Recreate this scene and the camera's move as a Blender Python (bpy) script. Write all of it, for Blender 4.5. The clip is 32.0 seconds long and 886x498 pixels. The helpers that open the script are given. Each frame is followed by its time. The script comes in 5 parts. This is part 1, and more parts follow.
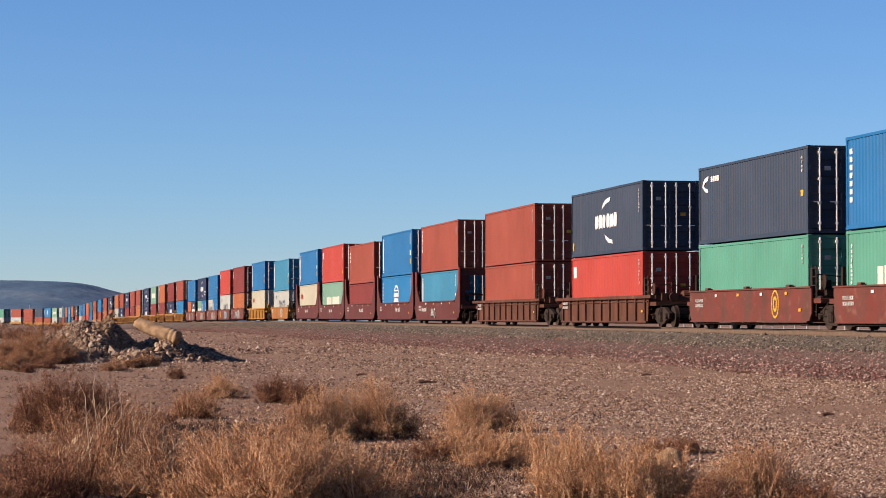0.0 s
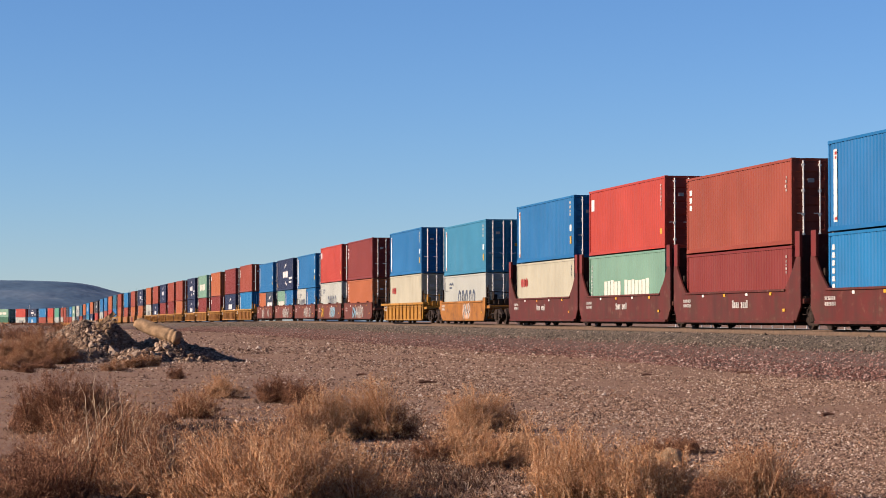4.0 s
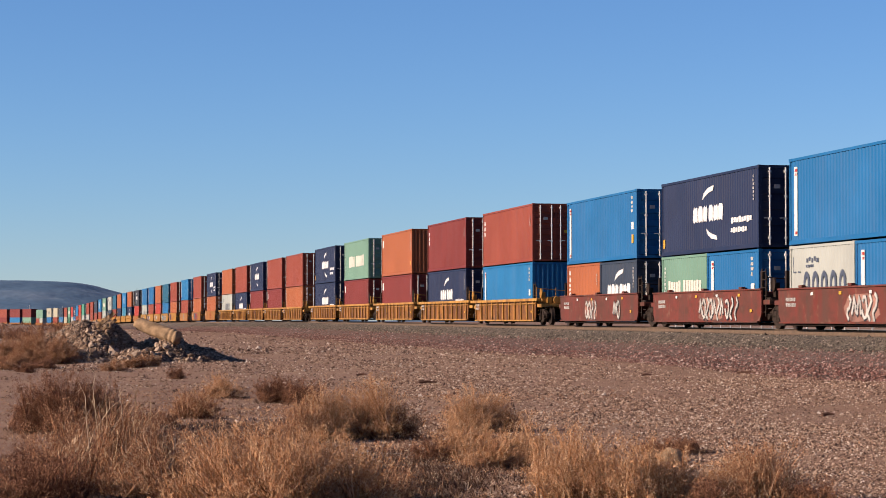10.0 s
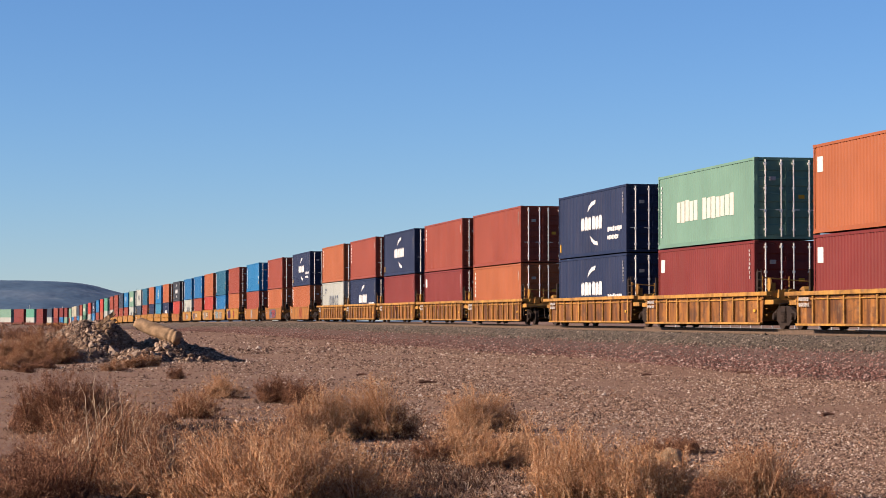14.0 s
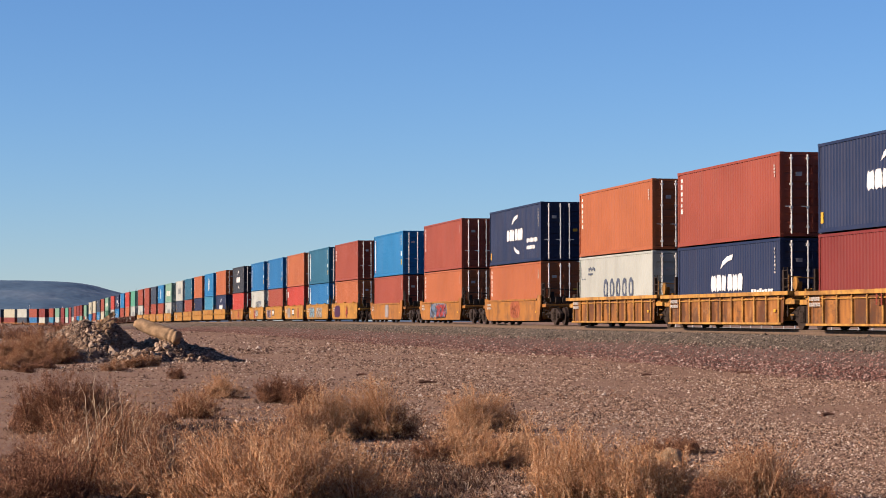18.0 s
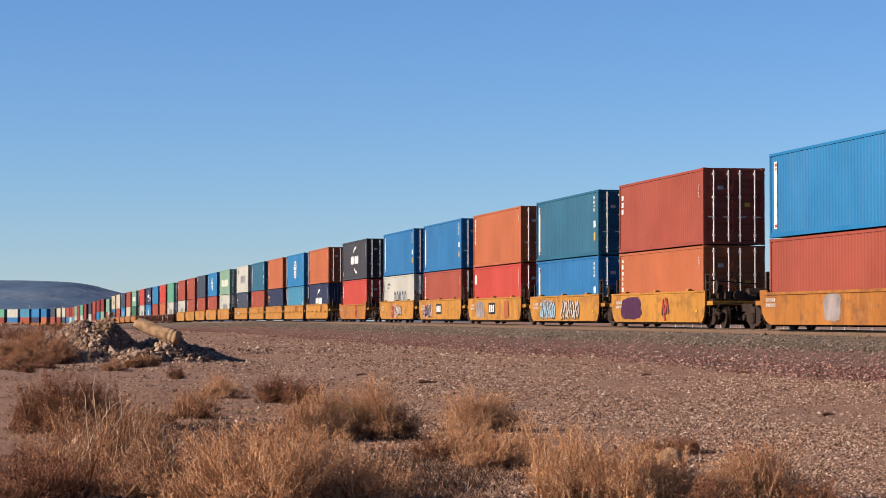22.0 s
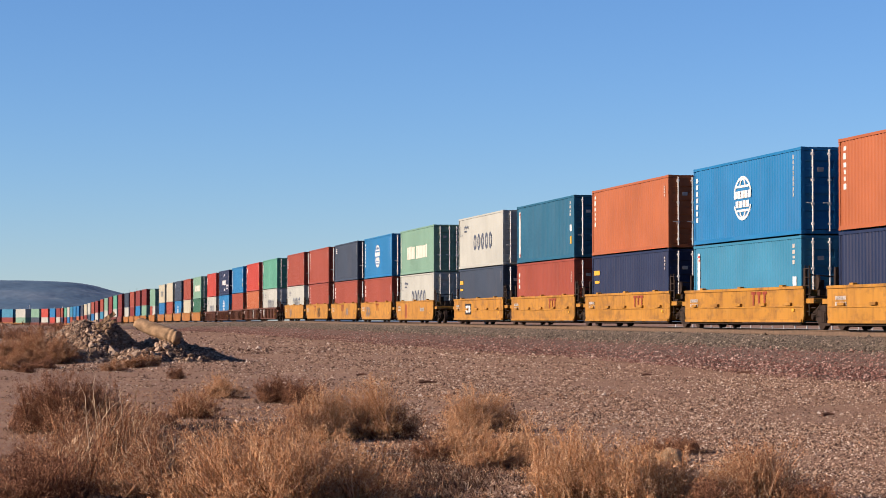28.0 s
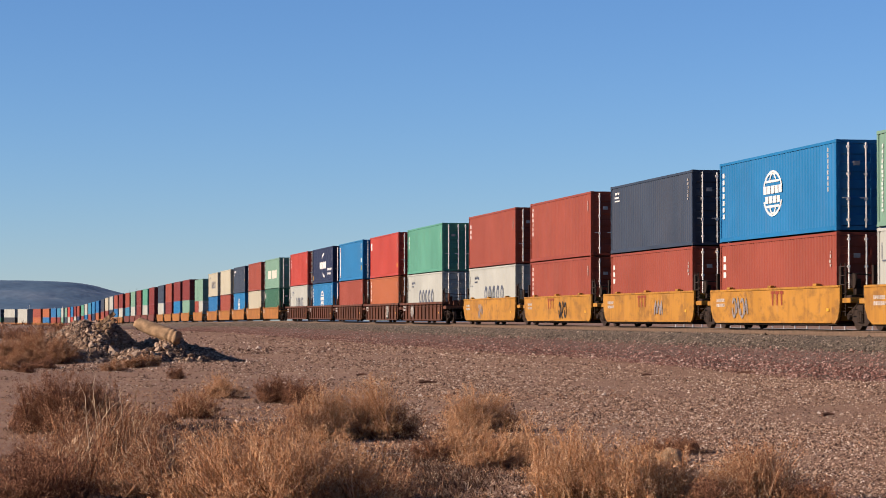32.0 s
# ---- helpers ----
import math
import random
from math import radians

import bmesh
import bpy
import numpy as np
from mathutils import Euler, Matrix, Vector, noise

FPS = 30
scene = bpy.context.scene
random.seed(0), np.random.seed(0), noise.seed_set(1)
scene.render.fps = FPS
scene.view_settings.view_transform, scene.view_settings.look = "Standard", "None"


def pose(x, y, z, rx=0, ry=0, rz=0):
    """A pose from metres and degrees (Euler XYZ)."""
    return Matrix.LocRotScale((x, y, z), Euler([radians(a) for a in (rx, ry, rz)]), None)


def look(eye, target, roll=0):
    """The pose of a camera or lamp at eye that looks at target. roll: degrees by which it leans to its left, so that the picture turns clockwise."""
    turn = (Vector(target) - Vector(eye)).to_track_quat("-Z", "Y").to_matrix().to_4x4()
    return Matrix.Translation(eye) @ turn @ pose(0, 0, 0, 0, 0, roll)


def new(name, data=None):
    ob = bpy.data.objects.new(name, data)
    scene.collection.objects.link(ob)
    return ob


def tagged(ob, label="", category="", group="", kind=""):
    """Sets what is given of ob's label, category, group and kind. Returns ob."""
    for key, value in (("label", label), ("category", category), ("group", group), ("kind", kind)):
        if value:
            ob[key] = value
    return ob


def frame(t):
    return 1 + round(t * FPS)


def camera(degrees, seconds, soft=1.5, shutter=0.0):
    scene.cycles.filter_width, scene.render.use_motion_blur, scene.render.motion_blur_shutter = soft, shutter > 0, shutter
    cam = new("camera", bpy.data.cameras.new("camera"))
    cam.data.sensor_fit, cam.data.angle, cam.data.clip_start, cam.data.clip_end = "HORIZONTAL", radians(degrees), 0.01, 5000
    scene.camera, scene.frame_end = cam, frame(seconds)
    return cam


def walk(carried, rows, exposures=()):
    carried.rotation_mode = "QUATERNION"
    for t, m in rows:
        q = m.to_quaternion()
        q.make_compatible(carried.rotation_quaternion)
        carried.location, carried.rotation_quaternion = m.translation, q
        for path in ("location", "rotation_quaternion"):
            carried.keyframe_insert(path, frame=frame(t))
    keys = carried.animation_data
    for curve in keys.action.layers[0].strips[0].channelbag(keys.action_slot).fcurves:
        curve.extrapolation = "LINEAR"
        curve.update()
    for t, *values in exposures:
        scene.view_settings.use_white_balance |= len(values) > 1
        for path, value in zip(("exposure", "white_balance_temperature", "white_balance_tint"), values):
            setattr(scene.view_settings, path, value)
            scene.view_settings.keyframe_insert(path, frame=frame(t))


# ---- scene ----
cam = camera(21.50, 32.0, soft=0.9, shutter=0.12)
EYE = (0.0, 0.0, 1.5)
AIM = look(EYE, (0.0, 4130.0, 1.5 + 125.0))
walk(cam, [(0.0, AIM), (32.0, AIM)], [(0.0, 1.24, 5880, 16), (3.2, 1.24, 5880, 16), (5.8, 1.11, 5880, 16), (8.2, 1.11, 5880, 16), (10.6, 1.22, 5880, 16), (12.0, 1.24, 5880, 16), (26.0, 1.26, 5880, 16), (28.4, 1.29, 5880, 16), (30.0, 1.19, 5880, 16), (32.0, 1.16, 5880, 16)])

# ---- light ----
SUN_EL, SUN_AZ = radians(21), radians(-102.4)   # azimuth from +y, clockwise
world = bpy.data.worlds.new("sky")
scene.world = world
world.use_nodes = True
wn = world.node_tree
sky = wn.nodes.new("ShaderNodeTexSky")
sky.sky_type, sky.sun_disc = "NISHITA", False
sky.sun_elevation, sky.sun_rotation = SUN_EL, SUN_AZ
sky.altitude, sky.air_density, sky.dust_density, sky.ozone_density = 1200, 1.0, 0.0, 6.0
wn.links.new(sky.outputs[0], wn.nodes["Background"].inputs[0])
wn.nodes["Background"].inputs[1].default_value = 0.0500
sun = new("sun", bpy.data.lights.new("sun", "SUN"))
sun.data.energy, sun.data.angle, sun.data.color = 5.0, radians(0.55), (1.0, 0.79, 0.57)
sun.matrix_world = look((500 * math.sin(SUN_AZ) * math.cos(SUN_EL), 500 * math.cos(SUN_AZ) * math.cos(SUN_EL), 500 * math.sin(SUN_EL)), (0, 0, 0))


# ---- materials ----
ALBEDO = 0.536   # scales every base colour below; kept low so that shade comes out darker


class Mat:
    """A small helper that builds one principled material node by node."""

    def __init__(self, name, rough=0.6, metal=0.0):
        self.m = bpy.data.materials.new(name)
        self.m.use_nodes = True
        self.t = self.m.node_tree
        self.b = self.t.nodes["Principled BSDF"]
        self.b.inputs["Roughness"].default_value = rough
        self.b.inputs["Metallic"].default_value = metal
        self.b.inputs["Specular IOR Level"].default_value = 0.18

    def node(self, kind, **sets):
        n = self.t.nodes.new(kind)
        for k, v in sets.items():
            n.inputs[k].default_value = v
        return n

    def link(self, a, b):
        self.t.links.new(a, b)

    def coords(self, space="Object", random_shift=False):
        c = self.node("ShaderNodeTexCoord").outputs[space]
        if random_shift:
            info = self.node("ShaderNodeObjectInfo").outputs["Random"]
            mul = self.node("ShaderNodeMath")
            mul.operation = "MULTIPLY"
            mul.inputs[1].default_value = 97.0
            self.link(info, mul.inputs[0])
            add = self.node("ShaderNodeVectorMath")
            self.link(c, add.inputs[0])
            self.link(mul.outputs[0], add.inputs[1])
            c = add.outputs[0]
        return c

    def noise(self, vec, scale, detail=4.0, rough=0.6, stretch=None):
        if stretch:
            mp = self.node("ShaderNodeMapping")
            mp.inputs["Scale"].default_value = stretch
            self.link(vec, mp.inputs["Vector"])
            vec = mp.outputs[0]
        n = self.node("ShaderNodeTexNoise", Scale=scale, Detail=detail, Roughness=rough)
        self.link(vec, n.inputs["Vector"])
        return n.outputs["Fac"]

    def ramp(self, fac, stops):
        r = self.node("ShaderNodeValToRGB")
        e = r.color_ramp.elements
        while len(e) < len(stops):
            e.new(0.5)
        for k, (p, c) in zip(e, stops):
            k.position = p
            k.color = (*c, 1) if len(c) == 3 else c
        self.link(fac, r.inputs[0])
        return r.outputs[0]

    def mix(self, fac, a, b, mode="MIX"):
        n = self.node("ShaderNodeMix")
        n.data_type, n.blend_type = "RGBA", mode
        for sock, v in ((n.inputs[0], fac), (n.inputs[6], a), (n.inputs[7], b)):
            if isinstance(v, (tuple, list)):
                sock.default_value = (*v, 1)
            elif isinstance(v, (int, float)):
                sock.default_value = v
            else:
                self.link(v, sock)
        return n.outputs[2]

    def color(self, sock):
        sock = self.mix(1.0, sock, (ALBEDO, ALBEDO, ALBEDO), "MULTIPLY")
        self.link(sock, self.b.inputs["Base Color"])

    def bump(self, fac, strength=0.3, dist=0.01):
        n = self.node("ShaderNodeBump", Strength=strength, Distance=dist)
        self.link(fac, n.inputs["Height"])
        self.link(n.outputs[0], self.b.inputs["Normal"])


def paint(name, col, rough=0.5, dirt=0.13, rust=0.08, dirt_col=(0.16, 0.12, 0.09), lo=0.48, hi=0.78, soot=0.0):
    """Weathered paint on steel: streaked dirt, sun fade, spots of rust."""
    k = Mat(name, rough)
    v = k.coords("Object", True)
    big = k.noise(v, 0.35, 3)
    fade = k.ramp(big, [(0.3, tuple(c * 0.83 for c in col)), (0.7, tuple(min(1, c * 1.02 + 0.008) for c in col))])
    streak = k.noise(v, 1.0, 5, 0.65, (1.6, 1.6, 0.22))
    s = k.ramp(streak, [(lo, (0, 0, 0)), (hi, (dirt, dirt, dirt))])
    c = k.mix(s, fade, dirt_col)
    spot = k.noise(v, 2.6, 6, 0.7)
    r = k.ramp(spot, [(0.67, (0, 0, 0)), (0.74, (rust * 5, rust * 5, rust * 5))])
    c = k.mix(r, c, (0.16, 0.065, 0.03))
    if soot:
        blot = k.noise(v, 1.3, 7, 0.72, (0.8, 0.8, 1.3))
        c = k.mix(k.ramp(blot, [(0.50, (0, 0, 0)), (0.60, (soot, soot, soot))]), c, (0.075, 0.038, 0.022))
        run = k.noise(v, 4.5, 4, 0.6, (1.0, 1.0, 0.12))
        c = k.mix(k.ramp(run, [(0.55, (0, 0, 0)), (0.68, (soot * 0.8, soot * 0.8, soot * 0.8))]), c, (0.10, 0.045, 0.022))
        pale = k.noise(v, 2.2, 5, 0.65)
        c = k.mix(k.ramp(pale, [(0.58, (0, 0, 0)), (0.70, (soot * 0.35, soot * 0.35, soot * 0.35))]), c, (0.55, 0.40, 0.26))
    k.color(c)
    k.bump(k.noise(v, 7, 4), 0.15, 0.01)
    return k.m


def plain(name, col, rough=0.6, metal=0.0, var=0.25, scale=3.0):
    k = Mat(name, rough, metal)
    v = k.coords("Object", True)
    n = k.noise(v, scale, 5)
    k.color(k.ramp(n, [(0.3, tuple(c * (1 - var) for c in col)), (0.7, tuple(min(1, c * (1 + var)) for c in col))]))
    k.bump(k.noise(v, scale * 8, 3), 0.2, 0.01)
    return k.m


PAINT = {
    "red": paint("red_paint", (0.45, 0.048, 0.026)),
    "rust": paint("rust_red_paint", (0.305, 0.058, 0.027)),
    "brick": paint("brick_red_paint", (0.21, 0.026, 0.0176)),
    "orange": paint("orange_paint", (0.415, 0.116, 0.034)),
    "navy": paint("navy_paint", (0.0118, 0.0227, 0.0714)),
    "slate": paint("slate_paint", (0.035, 0.052, 0.084)),
    "charcoal": paint("charcoal_paint", (0.0336, 0.037, 0.0454)),
    "blue": paint("blue_paint", (0.012, 0.152, 0.380)),
    "azure": paint("azure_paint", (0.0115, 0.180, 0.42)),
    "teal": paint("teal_paint", (0.014, 0.118, 0.205)),
    "sky": paint("light_blue_paint", (0.040, 0.228, 0.375)),
    "mint": paint("mint_green_paint", (0.19, 0.345, 0.25)),
    "jade": paint("jade_green_paint", (0.10, 0.33, 0.225)),
    "cream": paint("cream_paint", (0.50, 0.47, 0.345), 0.5, 0.13, 0.05),
    "white": paint("off_white_paint", (0.47, 0.485, 0.43), 0.5, 0.13, 0.05),
    "pine": paint("pine_green_paint", (0.0336, 0.1344, 0.0756)),
}
CAR = {
    "redcar": paint("oxide_red_car_paint", (0.19, 0.038, 0.023), 0.65, 0.8, 0.16, (0.10, 0.05, 0.034), 0.42, 0.64, 0.45),
    "tallcar": paint("maroon_car_paint", (0.135, 0.022, 0.015), 0.6, 0.7, 0.14, (0.065, 0.024, 0.017), 0.42, 0.66, 0.45),
    "browncar": paint("brown_car_paint", (0.15, 0.046, 0.018), 0.7, 0.85, 0.18, (0.065, 0.028, 0.017), 0.40, 0.62, 0.45),
    "ribcar": paint("ochre_car_paint", (0.62, 0.31, 0.055), 0.65, 0.7, 0.14, (0.18, 0.07, 0.025), 0.45, 0.68, 0.50),
    "ribweb": paint("rust_stained_ochre_paint", (0.44, 0.175, 0.032), 0.7, 0.9, 0.2, (0.085, 0.030, 0.013), 0.40, 0.58, 0.65),
    "ambercar": paint("amber_car_paint", (0.42, 0.165, 0.020), 0.6, 0.6, 0.14, (0.18, 0.065, 0.02), 0.48, 0.70, 0.42),
    "yellowcar": paint("yellow_car_paint", (0.50, 0.235, 0.024), 0.6, 0.55, 0.12, (0.22, 0.09, 0.022), 0.50, 0.72, 0.42),
}
WHITE = plain("white_marking", (0.80, 0.78, 0.74), 0.5, 0, 0.08)
FADED = plain("faded_marking", (0.50, 0.46, 0.42), 0.6, 0, 0.3)
BLUEGREY = plain("blue_grey_marking", (0.085, 0.10, 0.14), 0.5, 0, 0.15)
CREAMMARK = plain("cream_lettering", (0.74, 0.69, 0.58), 0.55, 0, 0.12)
CHALK = plain("chalky_spray", (0.52, 0.49, 0.44), 0.7, 0, 0.35, 1.4)
DARKRED = plain("dull_red_marking", (0.27, 0.05, 0.022), 0.6, 0, 0.2)
REDMARK = plain("red_marking", (0.42, 0.045, 0.03), 0.5, 0, 0.1)
YELMARK = plain("yellow_marking", (0.75, 0.40, 0.03), 0.5, 0, 0.1)
BLACKMARK = plain("black_marking", (0.02, 0.02, 0.022), 0.5, 0, 0.1)
STEELBLUE = plain("steel_blue_spray", (0.14, 0.22, 0.34), 0.6, 0, 0.35)
RUSTSPRAY = plain("rust_orange_spray", (0.34, 0.095, 0.035), 0.65, 0, 0.4, 1.5)
GREYSPRAY = plain("grey_overspray", (0.26, 0.23, 0.22), 0.7, 0, 0.4, 1.5)
PURPLE = plain("purple_spray", (0.06, 0.014, 0.05), 0.6, 0, 0.3)
PEACH = plain("pale_peach_spray", (0.52, 0.30, 0.17), 0.6, 0, 0.45, 1.6)
DUSKY = plain("pale_dusty_spray", (0.30, 0.15, 0.11), 0.6, 0, 0.6, 1.6)
CYAN = plain("pale_blue_spray", (0.30, 0.50, 0.62), 0.6, 0, 0.2)
LILAC = plain("lilac_spray", (0.36, 0.30, 0.45), 0.6, 0, 0.2)
ROD = plain("galvanised_rod", (1.0, 0.96, 0.88), 0.5, 0.0, 0.06)
BOGIE = plain("grimy_cast_steel", (0.042, 0.027, 0.019), 0.75, 0.2, 0.4)
WHEELM = plain("wheel_steel", (0.055, 0.036, 0.026), 0.6, 0.3, 0.35)
RAILM = plain("rusty_rail_steel", (0.17, 0.115, 0.078), 0.75, 0.1, 0.3, 6)
TIEM = plain("weathered_tie", (0.16, 0.115, 0.085), 0.85, 0, 0.35)
WALLM = plain("lilac_grey_rail", (0.20, 0.19, 0.195), 0.8, 0, 0.15)
POSTM = plain("pale_post", (0.72, 0.70, 0.66), 0.6, 0, 0.12)


def soil_mat():
    """Pale desert soil, strewn with small stones, each with its own tone."""
    k = Mat("desert_soil", 0.95)
    v = k.coords("Object")
    big = k.noise(v, 0.06, 5, 0.6, (1.0, 0.35, 1.0))
    base = k.ramp(big, [(0.33, (0.26, 0.138, 0.080)), (0.5, (0.365, 0.208, 0.124)), (0.66, (0.44, 0.27, 0.168))])
    mid = k.noise(v, 0.9, 6, 0.7)
    base = k.mix(k.ramp(mid, [(0.42, (0, 0, 0)), (0.75, (0.6, 0.6, 0.6))]), base, (0.20, 0.105, 0.065))
    dust = k.noise(v, 6.0, 5, 0.7)
    base = k.mix(k.ramp(dust, [(0.45, (0, 0, 0)), (0.7, (0.55, 0.55, 0.55))]), base, (0.44, 0.28, 0.18))
    for scale, amount in ((34.0, 0.42), (90.0, 0.34)):
        vor = k.node("ShaderNodeTexVoronoi", Scale=scale)
        k.link(v, vor.inputs["Vector"])
        sep = k.node("ShaderNodeSeparateColor")
        k.link(vor.outputs["Color"], sep.inputs[0])
        grain = k.ramp(sep.outputs[0], [(0.0, (0.13, 0.066, 0.042)), (0.45, (0.31, 0.178, 0.108)), (0.8, (0.44, 0.28, 0.18)), (1.0, (0.74, 0.56, 0.42))])
        base = k.mix(k.ramp(mid, [(0.35, (amount, amount, amount)), (0.62, (amount * 0.3, amount * 0.3, amount * 0.3))]), base, grain)
    k.color(base)
    k.bump(k.noise(v, 22.0, 4, 0.7), 0.5, 0.02)
    return k.m


def gravel_mat(name, cols, scale=16.0):
    """Crushed stone: one tone a cell, with dark joints."""
    k = Mat(name, 0.9)
    v = k.coords("Object")
    vor = k.node("ShaderNodeTexVoronoi", Scale=scale)
    k.link(v, vor.inputs["Vector"])
    sep = k.node("ShaderNodeSeparateColor")
    k.link(vor.outputs["Color"], sep.inputs[0])
    base = k.ramp(sep.outputs[0], cols)
    joint = k.ramp(vor.outputs["Distance"], [(0.35, (0, 0, 0)), (0.75, (0.75, 0.75, 0.75))])
    base = k.mix(joint, base, (0.05, 0.035, 0.028))
    base = k.mix(k.ramp(k.noise(v, 0.35, 4), [(0.4, (0, 0, 0)), (0.7, (0.35, 0.35, 0.35))]), base, (0.27, 0.18, 0.13))
    k.color(base)
    inv = k.node("ShaderNodeMath")
    inv.operation = "SUBTRACT"
    inv.inputs[0].default_value = 1.0
    k.link(vor.outputs["Distance"], inv.inputs[1])
    k.bump(inv.outputs[0], 1.0, 0.05)
    return k.m


SOIL = soil_mat()
BALLAST = gravel_mat("grey_ballast", [(0.0, (0.060, 0.050, 0.040)), (0.4, (0.145, 0.118, 0.092)), (0.75, (0.215, 0.178, 0.138)), (1.0, (0.31, 0.265, 0.21))], 15)
REDBALLAST = gravel_mat("reddish_ballast", [(0.0, (0.079, 0.04, 0.033)), (0.4, (0.172, 0.092, 0.073)), (0.75, (0.218, 0.139, 0.112)), (1.0, (0.33, 0.277, 0.238))], 14)


def island_mat(name, stops, rough=0.9, scale=9.0):
    k = Mat(name, rough)
    g = k.node("ShaderNodeNewGeometry")
    c = k.ramp(g.outputs["Random Per Island"], stops)
    n = k.noise(k.coords("Object"), scale, 4)
    c = k.mix(k.ramp(n, [(0.35, (0, 0, 0)), (0.7, (0.5, 0.5, 0.5))]), c, tuple(x * 0.6 for x in stops[0][1]))
    k.color(c)
    k.bump(n, 0.5, 0.03)
    return k.m


PEBBLE = island_mat("mixed_pebbles", [(0.0, (0.07, 0.036, 0.024)), (0.35, (0.25, 0.145, 0.092)), (0.7, (0.54, 0.350, 0.235)), (0.9, (0.74, 0.54, 0.39)), (1.0, (1.0, 0.86, 0.70))])
GREYSTONE = island_mat("grey_ballast_stones", [(0.0, (0.045, 0.036, 0.027)), (0.5, (0.175, 0.142, 0.105)), (0.85, (0.32, 0.265, 0.20)), (1.0, (0.62, 0.53, 0.42))])
REDSTONE = island_mat("reddish_ballast_stones", [(0.0, (0.07, 0.030, 0.022)), (0.45, (0.26, 0.115, 0.086)), (0.8, (0.46, 0.265, 0.21)), (1.0, (0.85, 0.64, 0.54))])
CLOD = island_mat("crumbled_clods", [(0.0, (0.20, 0.11, 0.07)), (0.5, (0.34, 0.20, 0.125)), (0.9, (0.46, 0.30, 0.195)), (1.0, (0.90, 0.76, 0.62))])
CHIP = island_mat("pale_chips", [(0.0, (0.45, 0.40, 0.34)), (1.0, (0.80, 0.76, 0.70))])
RUBBLE = island_mat("broken_concrete", [(0.0, (0.24, 0.145, 0.09)), (0.5, (0.46, 0.305, 0.195)), (1.0, (0.74, 0.57, 0.42))], 0.9, 4)
CONCRETE = plain("tan_concrete", (0.40, 0.26, 0.145), 0.9, 0, 0.55, 3.4)
DIRT = gravel_mat("heaped_dirt", [(0.0, (0.14, 0.078, 0.05)), (0.5, (0.32, 0.195, 0.12)), (0.85, (0.44, 0.29, 0.19)), (1.0, (0.62, 0.47, 0.34))], 9)
# litter colour, darkened to carry the shade at the foot of the bushes
SHADEDUFF = island_mat("rotted_litter", [(0.0, (0.07, 0.036, 0.022)), (0.6, (0.21, 0.11, 0.064)), (0.85, (0.42, 0.26, 0.155)), (1.0, (0.80, 0.62, 0.45))], 0.9)
STRAW = island_mat("golden_dry_twigs", [(0.0, (0.47, 0.205, 0.082)), (0.5, (0.86, 0.445, 0.20)), (1.0, (1.0, 0.73, 0.45))], 0.8)
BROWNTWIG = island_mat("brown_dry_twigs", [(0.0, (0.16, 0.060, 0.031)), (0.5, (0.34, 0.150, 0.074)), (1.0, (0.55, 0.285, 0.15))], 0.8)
TANTWIG = island_mat("tan_dry_twigs", [(0.0, (0.28, 0.115, 0.052)), (0.5, (0.59, 0.28, 0.128)), (1.0, (0.92, 0.60, 0.35))], 0.8)
PALESTEM = island_mat("bleached_stems", [(0.0, (0.52, 0.33, 0.18)), (1.0, (0.95, 0.74, 0.50))], 0.8)
LEAFM = island_mat("dark_foliage", [(0.0, (0.02, 0.03, 0.018)), (1.0, (0.06, 0.07, 0.035))], 0.8)
BARK = plain("bark", (0.14, 0.07, 0.045), 0.9, 0, 0.3)


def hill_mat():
    k = Mat("haze_coloured_slope", 0.95)
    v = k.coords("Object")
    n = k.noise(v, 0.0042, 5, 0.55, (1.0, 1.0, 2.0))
    # blue of the distant haze is painted into the slope's base colour
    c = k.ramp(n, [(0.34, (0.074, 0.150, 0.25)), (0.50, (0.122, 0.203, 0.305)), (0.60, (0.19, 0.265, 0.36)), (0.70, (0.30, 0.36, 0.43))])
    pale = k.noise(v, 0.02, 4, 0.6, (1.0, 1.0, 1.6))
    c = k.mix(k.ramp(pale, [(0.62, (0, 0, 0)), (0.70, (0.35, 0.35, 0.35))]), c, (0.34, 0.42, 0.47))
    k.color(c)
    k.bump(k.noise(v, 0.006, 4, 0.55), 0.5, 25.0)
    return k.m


HILL = hill_mat()

# ---- the line of the track ----
# s: metres along the rails, growing away from the camera; the sunlit container sides run 1.22 m nearer than the centre line.
THETA = radians(10.655)
DS = 2.0
S_MIN, S_MAX = -1100.0, 2300.0


def bend(s):
    """Heading, to the left of +y."""
    a = THETA + 5.6e-5 * max(0.0, min(s, 740.0) - 200.0)
    return a + max(0.0, min(s, 1150.0) - 740.0) / 350.0


def rail_height(s):
    xs = (-1100, 0, 73, 86, 104, 136, 171, 223, 243, 323, 360, 430, 515, 580, 652, 740, 920, 2300)
    zs = (1.00, 1.02, 1.14, 1.18, 1.19, 1.25, 1.31, 1.41, 1.38, 1.14, 1.10, 0.89, 0.63, -0.05, -0.75, -0.9, -0.8, -0.8)
    return float(np.interp(s, xs, zs))


_s = np.arange(0.0, S_MAX + DS, DS)
_h = np.array([bend(v) for v in _s])
_x = 26.247 + 1.22 * math.cos(THETA) + np.concatenate([[0], np.cumsum(-np.sin(_h[:-1]) * DS)])
_y = 1.22 * math.sin(THETA) + np.concatenate([[0], np.cumsum(np.cos(_h[:-1]) * DS)])


